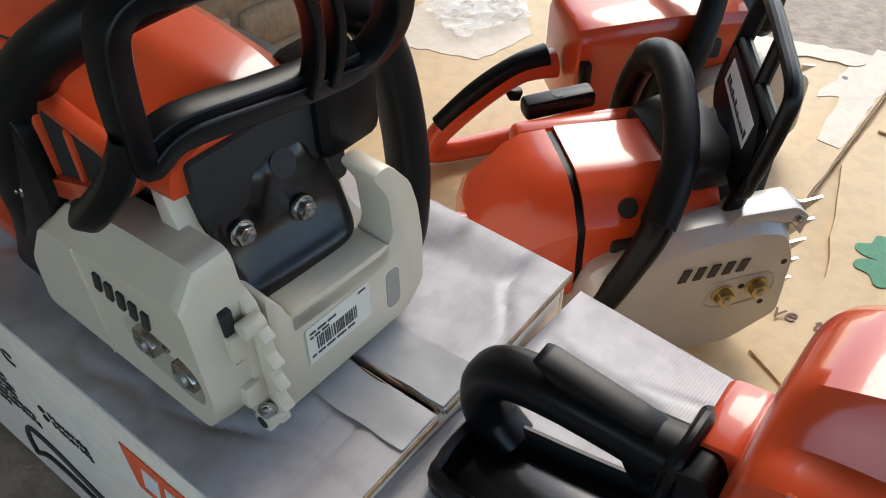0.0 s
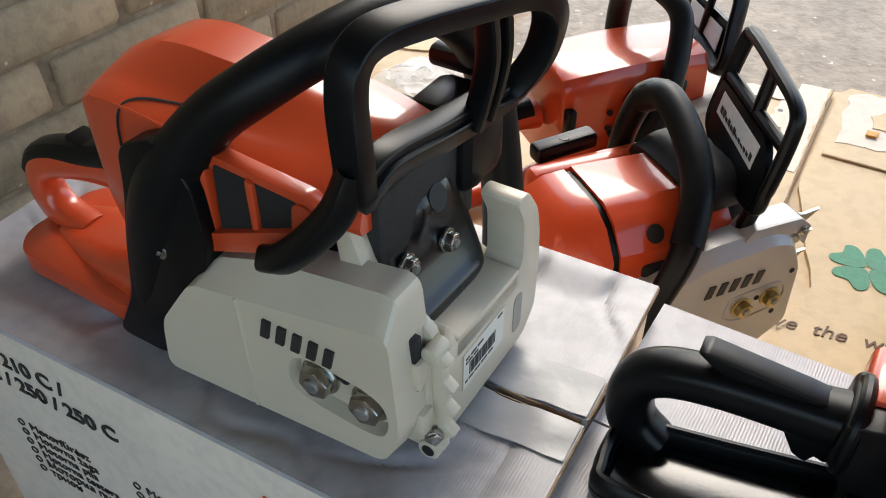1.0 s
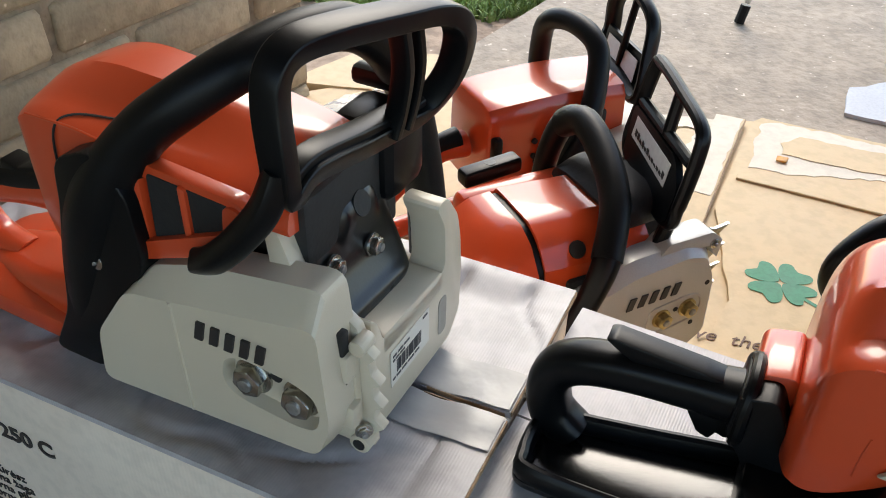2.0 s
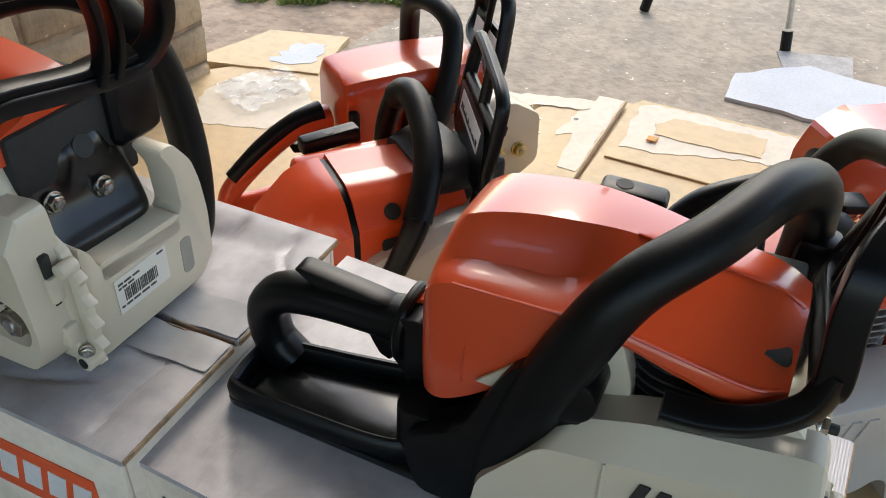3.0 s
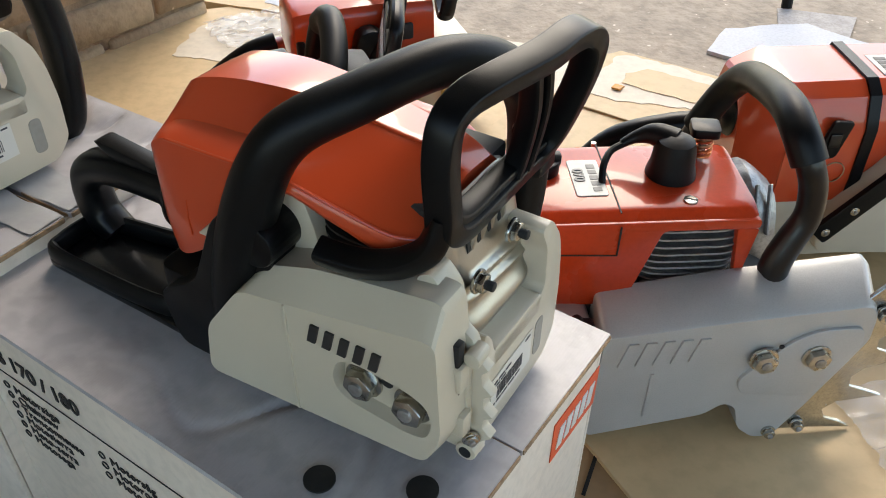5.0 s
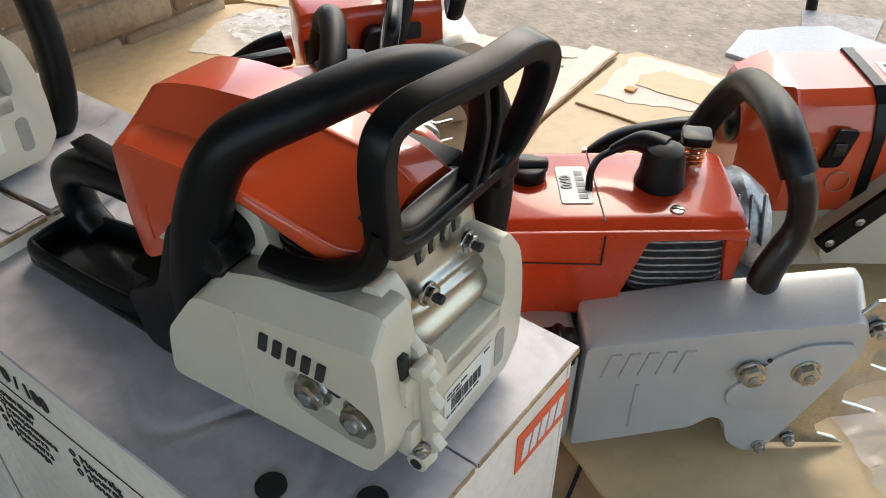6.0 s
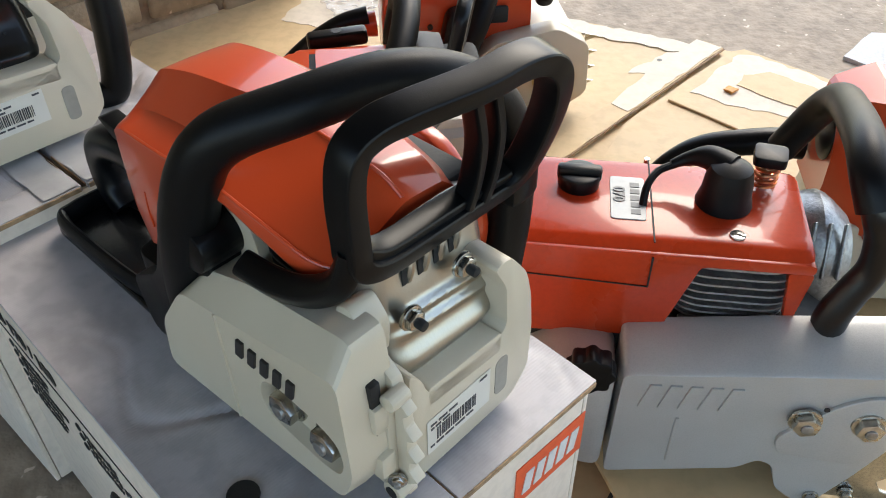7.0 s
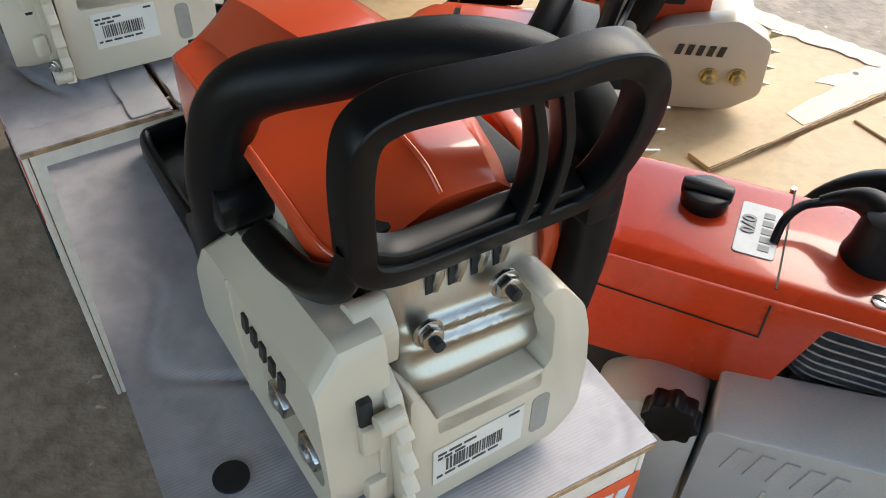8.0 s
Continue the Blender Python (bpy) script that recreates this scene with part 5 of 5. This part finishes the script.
    tc = part("filter_cover", skin(rear, 1, 2, 0.95), ORANGE, s, "glossy orange filter cover")
    front = [(-0.122, [(0.024, 0.083), (0.023, 0.111), (0.027, 0.155), (0.045, 0.178), (0.064, 0.187), (0.124, 0.187), (0.146, 0.152), (0.148, 0.079)]),
             (-0.085, [(0.024, 0.098), (0.023, 0.118), (0.027, 0.153), (0.046, 0.176), (0.064, 0.185), (0.124, 0.185), (0.146, 0.152), (0.148, 0.087)]),
             (-0.040, [(0.024, 0.123), (0.024, 0.131), (0.028, 0.151), (0.048, 0.170), (0.066, 0.182), (0.124, 0.182), (0.144, 0.152), (0.146, 0.103)]),
             (-0.002, [(0.028, 0.134), (0.028, 0.138), (0.032, 0.149), (0.050, 0.166), (0.068, 0.178), (0.122, 0.178), (0.140, 0.152), (0.142, 0.118)])]
    fc = part("shroud", skin(front, 3, 3, 0.9), ORANGE, s, "glossy orange cylinder shroud")
    part("groove", skin([(x, [(0.025, 0.075), (0.025, 0.108), (0.029, 0.152), (0.047, 0.174), (0.066, 0.183), (0.122, 0.183), (0.145, 0.151), (0.147, 0.079)]) for x in (-0.131, -0.1255, -0.120)], 2, 3), BLACK, s, "black joint between covers")
    part("plug_hole", moved(disc((0, 0, -0.001), 0.0085, 0.004, "y", 18), pose(-0.085, 0.0350, 0.1640, -38, 0, 0)), DARK, fc, "dark round hole")
    part("intake", block(-0.100, -0.060, 0.020, 0.030, 0.108, 0.140, 0.004), DARK, s)
    part("knob", disc((-0.206, 0.120, 0.036), 0.010, 0.012, "y", 16, 0.002), BLACK, s, "black round knob")
    hp = [(-0.126, 0.004, 0.050, 0.0115), (-0.118, 0.000, 0.080, 0.0115), (-0.094, 0.000, 0.126, 0.0115), (-0.070, 0.010, 0.164, 0.0130), (-0.046, 0.040, 0.198, 0.0130), (-0.030, 0.085, 0.220, 0.0130), (-0.022, 0.135, 0.231, 0.0130), (-0.026, 0.164, 0.216, 0.0130), (-0.036, 0.175, 0.160, 0.0120), (-0.040, 0.175, 0.06, 0.012)]
    hd = part("wrap_handle", tube(hp, 0.0145, 7, 18), BLACK, s, "black tube handle")
    part("grip", tube([(*p[:3], 0.0146) for p in hp[3:8]], 0.0146, 7, 18), RUBBER, hd, "ribbed black rubber grip")
    nut(hd, pose(-0.126, -0.009, 0.062), 0.004, STEEL, name="screw", tall=0.002, label="steel screw")
    # broad guard with printed plate
    def gp(u, v, w=0.0):
        """u across the guard, v up it, w out of it."""
        a = Vector((0.004, 0.030, 0.172))
        across = Vector((0.028, 0.100, 0.002))
        up = Vector((0.020, 0.000, 0.104))
        n = across.cross(up).normalized()
        return tuple(a + across * u + up * v - n * w)
    def gplate(pts, w0, w1):
        return rings_mesh([[gp(u, v, w0) for u, v in pts], [gp(u, v, w1) for u, v in pts]])
    g = part("hand_guard", gplate(rounded([(-0.12, 0.05), (0.05, 0.02), (1.0, 0.10), (1.06, 0.60), (0.05, 0.60), (-0.14, 0.40)], 0.08, 4), 0.0, 0.007), BLACK, s, "black hand guard with printed plate")
    part("guard_rim", tube([gp(-0.16, 0.25), gp(-0.16, 0.75), gp(-0.06, 0.95), gp(0.40, 1.02), gp(0.90, 1.06), gp(1.02, 1.00), gp(1.07, 0.55), gp(1.02, 0.16), gp(0.4, 0.06), gp(-0.10, 0.06)], 0.0058, 6, 12, True, 1.3, (1, 0, 0)), BLACK, g)
    part("guard_bar", tube([gp(-0.12, 0.64), gp(0.5, 0.64), gp(1.04, 0.64)], 0.0058, 4, 10), BLACK, g)
    part("guard_bar", tube([gp(0.42, 0.62), gp(0.43, 0.82), gp(0.44, 1.02)], 0.0062, 4, 10), BLACK, g)
    part("guard_foot", tube([gp(-0.1, 0.1), (0.0, 0.026, 0.148), (-0.015, 0.022, 0.125), (-0.03, 0.02, 0.10)], 0.0075, 5, 10), BLACK, g)
    part("guard_hub", loft([(-0.044, 0.044, 0.148, 0.150, 0.186, 3), (-0.018, 0.042, 0.150, 0.150, 0.198, 3), (0.012, 0.046, 0.150, 0.150, 0.194, 3)], 4, 24), shader("grey_black_plastic", (0.022, 0.022, 0.024), 0.45, spec=0.2), g, "grey black hub")
    pl = part("plate", gplate([(0.08, 0.30), (0.92, 0.34), (0.92, 0.54), (0.08, 0.52)], 0.0072, 0.0078), LABEL, g, "white printed plate")
    for k in range(12):
        u = 0.12 + 0.063 * k
        hh = (0.06, 0.03, 0.03, 0.02, 0.03, 0.02, 0.05, 0.03, 0.05, 0.03, 0.06, 0.06)[k]
        lo = 0.29 + 0.04 * u
        part("bar", gplate([(u, lo + 0.05), (u + 0.045, lo + 0.06), (u + 0.045, lo + 0.06 + hh), (u, lo + 0.05 + hh)], 0.0079, 0.0083), INK, pl)
    pg = part("starter_grip", moved(block(-0.034, 0.034, -0.010, 0.010, -0.009, 0.009, 0.005, 3), pose(-0.098, 0.180, 0.170, 0, -3, 3)), BLACK, s, "black starter grip")
    part("grip_mark", moved(disc((0, 0, 0.0088), 0.006, 0.0006, "z", 20), pose(-0.098, 0.180, 0.170, 0, -3, 3)), FIN_DARK, pg)
    part("starter_cover", block(-0.15, 0.0, 0.14, 0.165, 0.02, 0.17, 0.01, 3), ORANGE, s)
    rh = part("rear_handle", tube([(-0.19, 0.09, 0.115, 0.016), (-0.24, 0.09, 0.118, 0.0135), (-0.29, 0.09, 0.100, 0.0135), (-0.325, 0.09, 0.060, 0.0135), (-0.31, 0.09, 0.024, 0.0135), (-0.25, 0.09, 0.020, 0.015), (-0.16, 0.09, 0.022, 0.02)], 0.0135, 6, 16), ORANGE, s, "orange rear handle")
    return s


SAW_C = saw_c(pose(0.3276, 0.6735, 0.004, 0, 0, 17.5))


# ---- saw at the back ----
def saw_d(m):
    s = thing("chainsaw", "orange chainsaw with tall cover and orange rear handle on cardboard", "chainsaw", m, "chainsaws")
    sec = [(-0.198, [(0.041, 0.060), (0.037, 0.094), (0.039, 0.146), (0.048, 0.163), (0.068, 0.168), (0.114, 0.168), (0.127, 0.146), (0.131, 0.060)]),
           (-0.191, [(0.032, 0.043), (0.030, 0.094), (0.032, 0.156), (0.041, 0.170), (0.063, 0.174), (0.118, 0.174), (0.135, 0.153), (0.138, 0.051)]),
           (-0.150, [(0.030, 0.039), (0.028, 0.094), (0.030, 0.160), (0.037, 0.174), (0.059, 0.177), (0.120, 0.177), (0.136, 0.156), (0.140, 0.051)]),
           (-0.090, [(0.030, 0.060), (0.029, 0.103), (0.031, 0.161), (0.038, 0.174), (0.059, 0.178), (0.120, 0.178), (0.136, 0.156), (0.139, 0.060)]),
           (-0.010, [(0.032, 0.103), (0.031, 0.120), (0.033, 0.156), (0.040, 0.169), (0.059, 0.174), (0.118, 0.174), (0.133, 0.153), (0.136, 0.077)])]
    tc = part("top_cover", skin(sec, 4, 4, 0.75), ORANGE, s, "glossy orange tall cover")
    part("latch", block(-0.196, -0.184, 0.022, 0.036, 0.098, 0.140, 0.004, 3), BLACK, tc, "black twist latch")
    for x, z in ((-0.140, 0.126), (-0.140, 0.106), (-0.136, 0.098)):
        part("hole", disc((x, z, 0.0245), 0.0036, 0.003, "y", 12), DARK, tc)
    part("intake", block(-0.075, -0.040, 0.024, 0.032, 0.125, 0.148, 0.004), DARK, tc)
    cv = part("sprocket_cover", prism(rounded([(-0.110, 0.02), (-0.07, 0.004), (0.03, 0.006), (0.065, 0.03), (0.062, 0.10), (0.02, 0.125), (-0.06, 0.11), (-0.11, 0.07)], 0.010, 4), 0.0, 0.030, "y", 0.004), GREY, s, "pale grey sprocket cover")
    nut(cv, pose(0.0, -0.0006, 0.052), 0.009, BRASS)
    nut(cv, pose(0.032, -0.0006, 0.054), 0.009, BRASS)
    logo(cv, -0.045, -0.0004, 0.078, 0.06, 0.013, INK)
    part("crankcase", block(-0.15, 0.05, 0.031, 0.140, 0.003, 0.11, 0.008), GREY, s)
    for k in range(4):
        z = 0.10 - 0.022 * k
        part("tooth", prism([(0.060, z - 0.005), (0.078, z + 0.002), (0.061, z + 0.006)], 0.018, 0.021, "y"), STEEL, s)
    hp = [(-0.130, 0.010, 0.040, 0.015), (-0.105, 0.006, 0.090, 0.0165), (-0.080, 0.010, 0.140, 0.0145), (-0.060, 0.028, 0.194, 0.0130), (-0.052, 0.050, 0.224, 0.0130), (-0.056, 0.095, 0.234, 0.0130), (-0.064, 0.135, 0.222, 0.0130), (-0.060, 0.155, 0.180, 0.0135), (-0.06, 0.155, 0.08, 0.0135)]
    hd = part("wrap_handle", tube(hp, 0.0135, 7, 16), RUBBER, s, "black wrap handle")
    part("handle_base", prism(rounded([(-0.150, 0.02), (-0.110, 0.02), (-0.075, 0.13), (-0.095, 0.155), (-0.120, 0.15), (-0.130, 0.10)], 0.012), 0.004, 0.028, "y", 0.004), BLACK, s)
    nut(hd, pose(-0.085, 0.006, 0.105), 0.0045, STEEL, name="screw", tall=0.003, label="steel screw")
    g = part("hand_guard", tube([(0.006, 0.030, 0.150), (0.018, 0.036, 0.200), (0.028, 0.050, 0.238), (0.034, 0.090, 0.256), (0.040, 0.126, 0.252), (0.044, 0.146, 0.226), (0.048, 0.152, 0.190), (0.030, 0.14, 0.165), (0.020, 0.09, 0.158)], 0.0075, 6, 12, True, 1.5, (1, 0, 0)), BLACK, s, "black hand guard with white plate")
    part("pillar", tube([(0.022, 0.095, 0.165), (0.030, 0.095, 0.215), (0.035, 0.092, 0.254)], 0.005, 4, 10), BLACK, g)
    part("guard_web", rings_mesh([[(0.014, 0.036, 0.150), (0.030, 0.146, 0.162), (0.040, 0.148, 0.196), (0.026, 0.040, 0.190)], [(0.020, 0.036, 0.149), (0.036, 0.146, 0.161), (0.046, 0.148, 0.195), (0.032, 0.040, 0.189)]]), BLACK, g)
    part("plate", rings_mesh([[(0.0155, 0.056, 0.157), (0.0270, 0.134, 0.167), (0.0335, 0.136, 0.190), (0.0230, 0.060, 0.184)], [(0.0145, 0.056, 0.1575), (0.0260, 0.134, 0.1675), (0.0325, 0.136, 0.1905), (0.0220, 0.060, 0.1845)]]), LABEL, g, "white printed plate")
    rh = part("rear_handle", tube([(-0.205, 0.080, 0.110, 0.017), (-0.245, 0.078, 0.106, 0.014), (-0.290, 0.076, 0.080, 0.0135), (-0.335, 0.074, 0.042, 0.0135), (-0.345, 0.074, 0.018, 0.013), (-0.320, 0.074, 0.014, 0.013), (-0.250, 0.078, 0.016, 0.014), (-0.17, 0.08, 0.02, 0.02)], 0.0135, 6, 16), ORANGE, s, "orange rear handle")
    part("grip", tube([(-0.215, 0.080, 0.119, 0.015), (-0.250, 0.078, 0.113, 0.0125), (-0.294, 0.076, 0.088, 0.012), (-0.336, 0.074, 0.052, 0.0115)], 0.0125, 6, 14), BLACK, rh, "black top grip")
    part("trigger", prism([(-0.262, 0.085), (-0.240, 0.082), (-0.244, 0.070), (-0.256, 0.072)], 0.072, 0.084, "y", 0.002), BLACK, rh)
    return s


SAW_D = saw_d(pose(0.402, 0.965, 0.002, 0, 0, 18))


# ---- large saw behind the old one ----
def saw_f(m):
    s = thing("chainsaw", "large orange and white chainsaw with black joint strap on cardboard", "chainsaw", m, "chainsaws")
    sec = [(-0.080, [(0.040, 0.100), (0.034, 0.130), (0.036, 0.163), (0.050, 0.192), (0.062, 0.202), (0.096, 0.202), (0.110, 0.165), (0.112, 0.100)]),
           (-0.076, [(0.034, 0.096), (0.028, 0.128), (0.030, 0.166), (0.044, 0.199), (0.056, 0.210), (0.100, 0.210), (0.116, 0.170), (0.118, 0.096)]),
           (-0.040, [(0.004, 0.092), (0.001, 0.115), (0.003, 0.174), (0.015, 0.208), (0.029, 0.221), (0.108, 0.221), (0.128, 0.176), (0.130, 0.088)]),
           (-0.034, [(0.002, 0.090), (0.000, 0.115), (0.002, 0.174), (0.014, 0.207), (0.028, 0.219), (0.108, 0.219), (0.129, 0.176), (0.131, 0.086)]),
           (0.040, [(0.002, 0.090), (0.000, 0.115), (0.002, 0.176), (0.014, 0.208), (0.030, 0.219), (0.108, 0.219), (0.129, 0.176), (0.131, 0.086)])]
    fc = part("filter_cover", skin(sec, 2, 3, 0.9), ORANGE, s, "glossy orange filter cover")
    sec2 = [(0.050, [(0.004, 0.116), (0.001, 0.130), (0.003, 0.176), (0.015, 0.208), (0.031, 0.219), (0.108, 0.219), (0.129, 0.176), (0.131, 0.086)]),
            (0.140, [(0.006, 0.142), (0.003, 0.150), (0.005, 0.176), (0.017, 0.207), (0.033, 0.218), (0.108, 0.218), (0.128, 0.176), (0.130, 0.086)]),
            (0.250, [(0.012, 0.150), (0.008, 0.156), (0.010, 0.174), (0.022, 0.200), (0.038, 0.211), (0.104, 0.211), (0.124, 0.172), (0.126, 0.086)])]
    sh = part("shroud", skin(sec2, 3, 3, 0.85), ORANGE, s, "glossy orange shroud")
    part("joint_strap", skin([(x, [(0.001, 0.098), (-0.0025, 0.116), (-0.0010, 0.177), (0.0115, 0.2100), (0.028, 0.2220), (0.109, 0.2220), (0.131, 0.178), (0.133, 0.09)]) for x in (0.0390, 0.0450, 0.0510)], 2, 3, 0.9), BLACK, s, "black joint strap")
    pl = part("name_plate", block(0.062, 0.110, 0.036, 0.080, 0.2165, 0.2200, 0.0006), LABEL_SILVER, sh, "silver name plate")
    for k in range(4):
        part("mark", block(0.068, 0.080, 0.040 + 0.009 * k, 0.0465 + 0.009 * k, 0.2199, 0.2204, 0.0), INK, pl)
    pn = part("switch_panel", prism(rounded([(-0.010, 0.148), (0.012, 0.148), (0.022, 0.190), (0.000, 0.192)], 0.005, 4), -0.0055, -0.001, "y", 0.001), BLACK, fc, "black switch panel")
    part("switch", block(-0.001, 0.012, -0.008, -0.004, 0.162, 0.178, 0.002), GLOSS_BLACK, pn)
    part("round_mark", tube([(0.018 + 0.012 * math.cos(a * math.pi / 8), -0.0012, 0.128 + 0.012 * math.sin(a * math.pi / 8)) for a in range(16)], 0.0007, 2, 6, True), KRAFT, fc)
    part("sign", tube([(-0.030, 0.0012, 0.150), (-0.016, 0.0010, 0.152), (-0.014, 0.0012, 0.168), (-0.028, 0.0014, 0.168)], 0.0006, 1, 6, True), KRAFT, fc)
    part("vent_disc", moved(disc((0, 0, -0.002), 0.026, 0.006, "y", 28, 0.002), pose(-0.0795, 0.066, 0.166, 0, 0, -90)), BLACK, fc, "round black intake grille")
    part("base", prism(rounded([(-0.080, 0.020), (-0.020, 0.010), (0.06, 0.010), (0.26, 0.010), (0.26, 0.12), (0.080, 0.12), (0.05, 0.098), (-0.070, 0.102)], 0.012), 0.006, 0.122, "y", 0.006, 3), GREY, s, "pale grey crankcase")
    cv = part("sprocket_cover", prism(rounded([(0.018, 0.034), (0.26, 0.020), (0.26, 0.13), (0.100, 0.160), (0.074, 0.148), (0.010, 0.064)], 0.012, 4), -0.020, 0.012, "y", 0.005, 3), GREY, s, "pale grey sprocket cover")
    arm = part("brake_arm", moved(prism(rounded([(-0.008, -0.012), (0.115, -0.010), (0.115, 0.012), (-0.008, 0.012)], 0.004), -0.026, -0.019, "y", 0.0015), pose(0.016, 0, 0.066, 0, -48, 0)), BLACK, s, "black arm with bolts")
    for u in (0.002, 0.038, 0.112):
        nut(arm, pose(0.016 + u * math.cos(math.radians(48)), -0.026, 0.066 + u * math.sin(math.radians(48))), 0.0042, STEEL, name="screw", tall=0.002, label="steel screw")
    part("sticker", moved(block(-0.012, 0.012, -0.0004, 0.0002, -0.014, 0.014, 0), pose(-0.055, 0.0155, 0.060, 0, 20, 0)), LABEL, s, "white warning sticker")
    part("wrap_handle", tube([(0.17, 0.03, 0.15), (0.20, 0.03, 0.22), (0.215, 0.06, 0.285), (0.21, 0.12, 0.30), (0.2, 0.15, 0.27), (0.19, 0.15, 0.15)], 0.0145, 6, 16), RUBBER, s, "black wrap handle")
    rh = part("rear_handle", tube([(-0.085, 0.10, 0.13, 0.016), (-0.13, 0.10, 0.13, 0.014), (-0.19, 0.10, 0.115, 0.0135), (-0.225, 0.10, 0.07, 0.0135), (-0.20, 0.10, 0.025, 0.0135), (-0.12, 0.10, 0.018, 0.015), (-0.06, 0.10, 0.03, 0.018)], 0.0135, 6, 14), BLACK, s, "black rear handle")
    return s


SAW_F = saw_f(pose(0.775, 0.652, 0.0045, 0, 0, 4))


# ---- camera stand on the slab: two feet of it stand in view ----
def stand(m, feet, top):
    t = thing("tripod", "folding stand with pale metal legs and black rubber feet", "tripod", m)
    for f in feet:
        p = Vector(f)
        leg = part("leg", tube([tuple(p + (Vector(top) - p) * 0.04), tuple(p + (Vector(top) - p) * 0.6), top], 0.0055, 3, 10), LEG, t, "slim pale metal leg")
        d = (Vector(top) - p).normalized()
        part("foot", tube([tuple(p), tuple(p + d * 0.035)], 0.010, 2, 12), RUBBER, leg, "black rubber foot")
    part("hub", disc((top[0], top[1], top[2] - 0.02), 0.03, 0.06, "z", 20, 0.004), BLACK, t)
    return t


FEET = [(0.825, 1.586, -0.004), (1.03, 1.385, -0.004), (1.20, 1.80, -0.004)]
stand(pose(0, 0, 0), FEET, (1.02, 1.62, 0.95))


# ---- brick courses of the wall ----
def wall_bricks():
    meshes = []
    rnd = random.Random(11)
    for L in (0.205, 0.198, 0.212, 0.1):
        bm = block(0, L, 0.0005, 0.03, 0, 0.059, 0.005, 1)
        for v in bm.verts:
            v.co += Vector((rnd.uniform(-1, 1), rnd.uniform(-1, 1), rnd.uniform(-1, 1))) * 0.0018
        me = bpy.data.meshes.new("brick")
        bm.to_mesh(me)
        bm.free()
        me.materials.append(BLOCK)
        me.shade_smooth()
        meshes.append((me, L))
    for row in range(14):
        z = -0.042 + 0.065 * row
        x = -0.004
        first = row % 2 == 1
        while x > -2.1:
            me, L = meshes[3] if first else meshes[rnd.randrange(3)]
            first = False
            x -= L
            o = new("brick", me)
            o.parent = wall
            o.matrix_local = pose(x, rnd.uniform(-0.003, 0.003), z + rnd.uniform(-0.002, 0.002), 0, rnd.uniform(-0.6, 0.6), rnd.uniform(-0.5, 0.5))
            x -= rnd.uniform(0.006, 0.012)


wall_bricks()


# ---- grass beyond the slab ----
def grass():
    rnd = random.Random(4)
    verts, faces = [], []
    for k in range(150000):
        u, v = rnd.uniform(0.6, 2.8), rnd.uniform(0.0, 1.7)
        x, y = -1.0 + u, 1.56 + v
        edge = y - (1.50 + (x - 0.26) * 1.12)
        if edge < 0.02 or (x < 0.06 and y < 1.68):
            continue
        dens = noise.noise(Vector((x * 4, y * 4, 0))) + 0.35 * noise.noise(Vector((x * 13, y * 13, 2)))
        if dens < (-0.12 if x > 0.10 else 0.15) - (0.5 if y > 1.9 else 0.0):
            continue
        a, h, w = rnd.uniform(0, 6.28), rnd.uniform(0.010, 0.030), rnd.uniform(0.0018, 0.0042)
        lx, ly = rnd.uniform(-0.02, 0.02), rnd.uniform(-0.02, 0.02)
        c, s = math.cos(a) * w, math.sin(a) * w
        i = len(verts)
        verts += [(x - c, y - s, -0.032), (x + c, y + s, -0.032), (x + c * 0.7 + lx * 0.5, y + s * 0.7 + ly * 0.5, -0.03 + h * 0.7), (x - c * 0.7 + lx * 0.5, y - s * 0.7 + ly * 0.5, -0.03 + h * 0.7), (x + lx, y + ly, -0.03 + h)]
        faces += [(i, i + 1, i + 2, i + 3), (i + 3, i + 2, i + 4)]
    me = bpy.data.meshes.new("grass")
    me.from_pydata(verts, [], faces)
    me.materials.append(LEAF)
    return tagged(new("grass", me), "short patchy green grass on bare earth", "grass", kind="stuff")


grass()
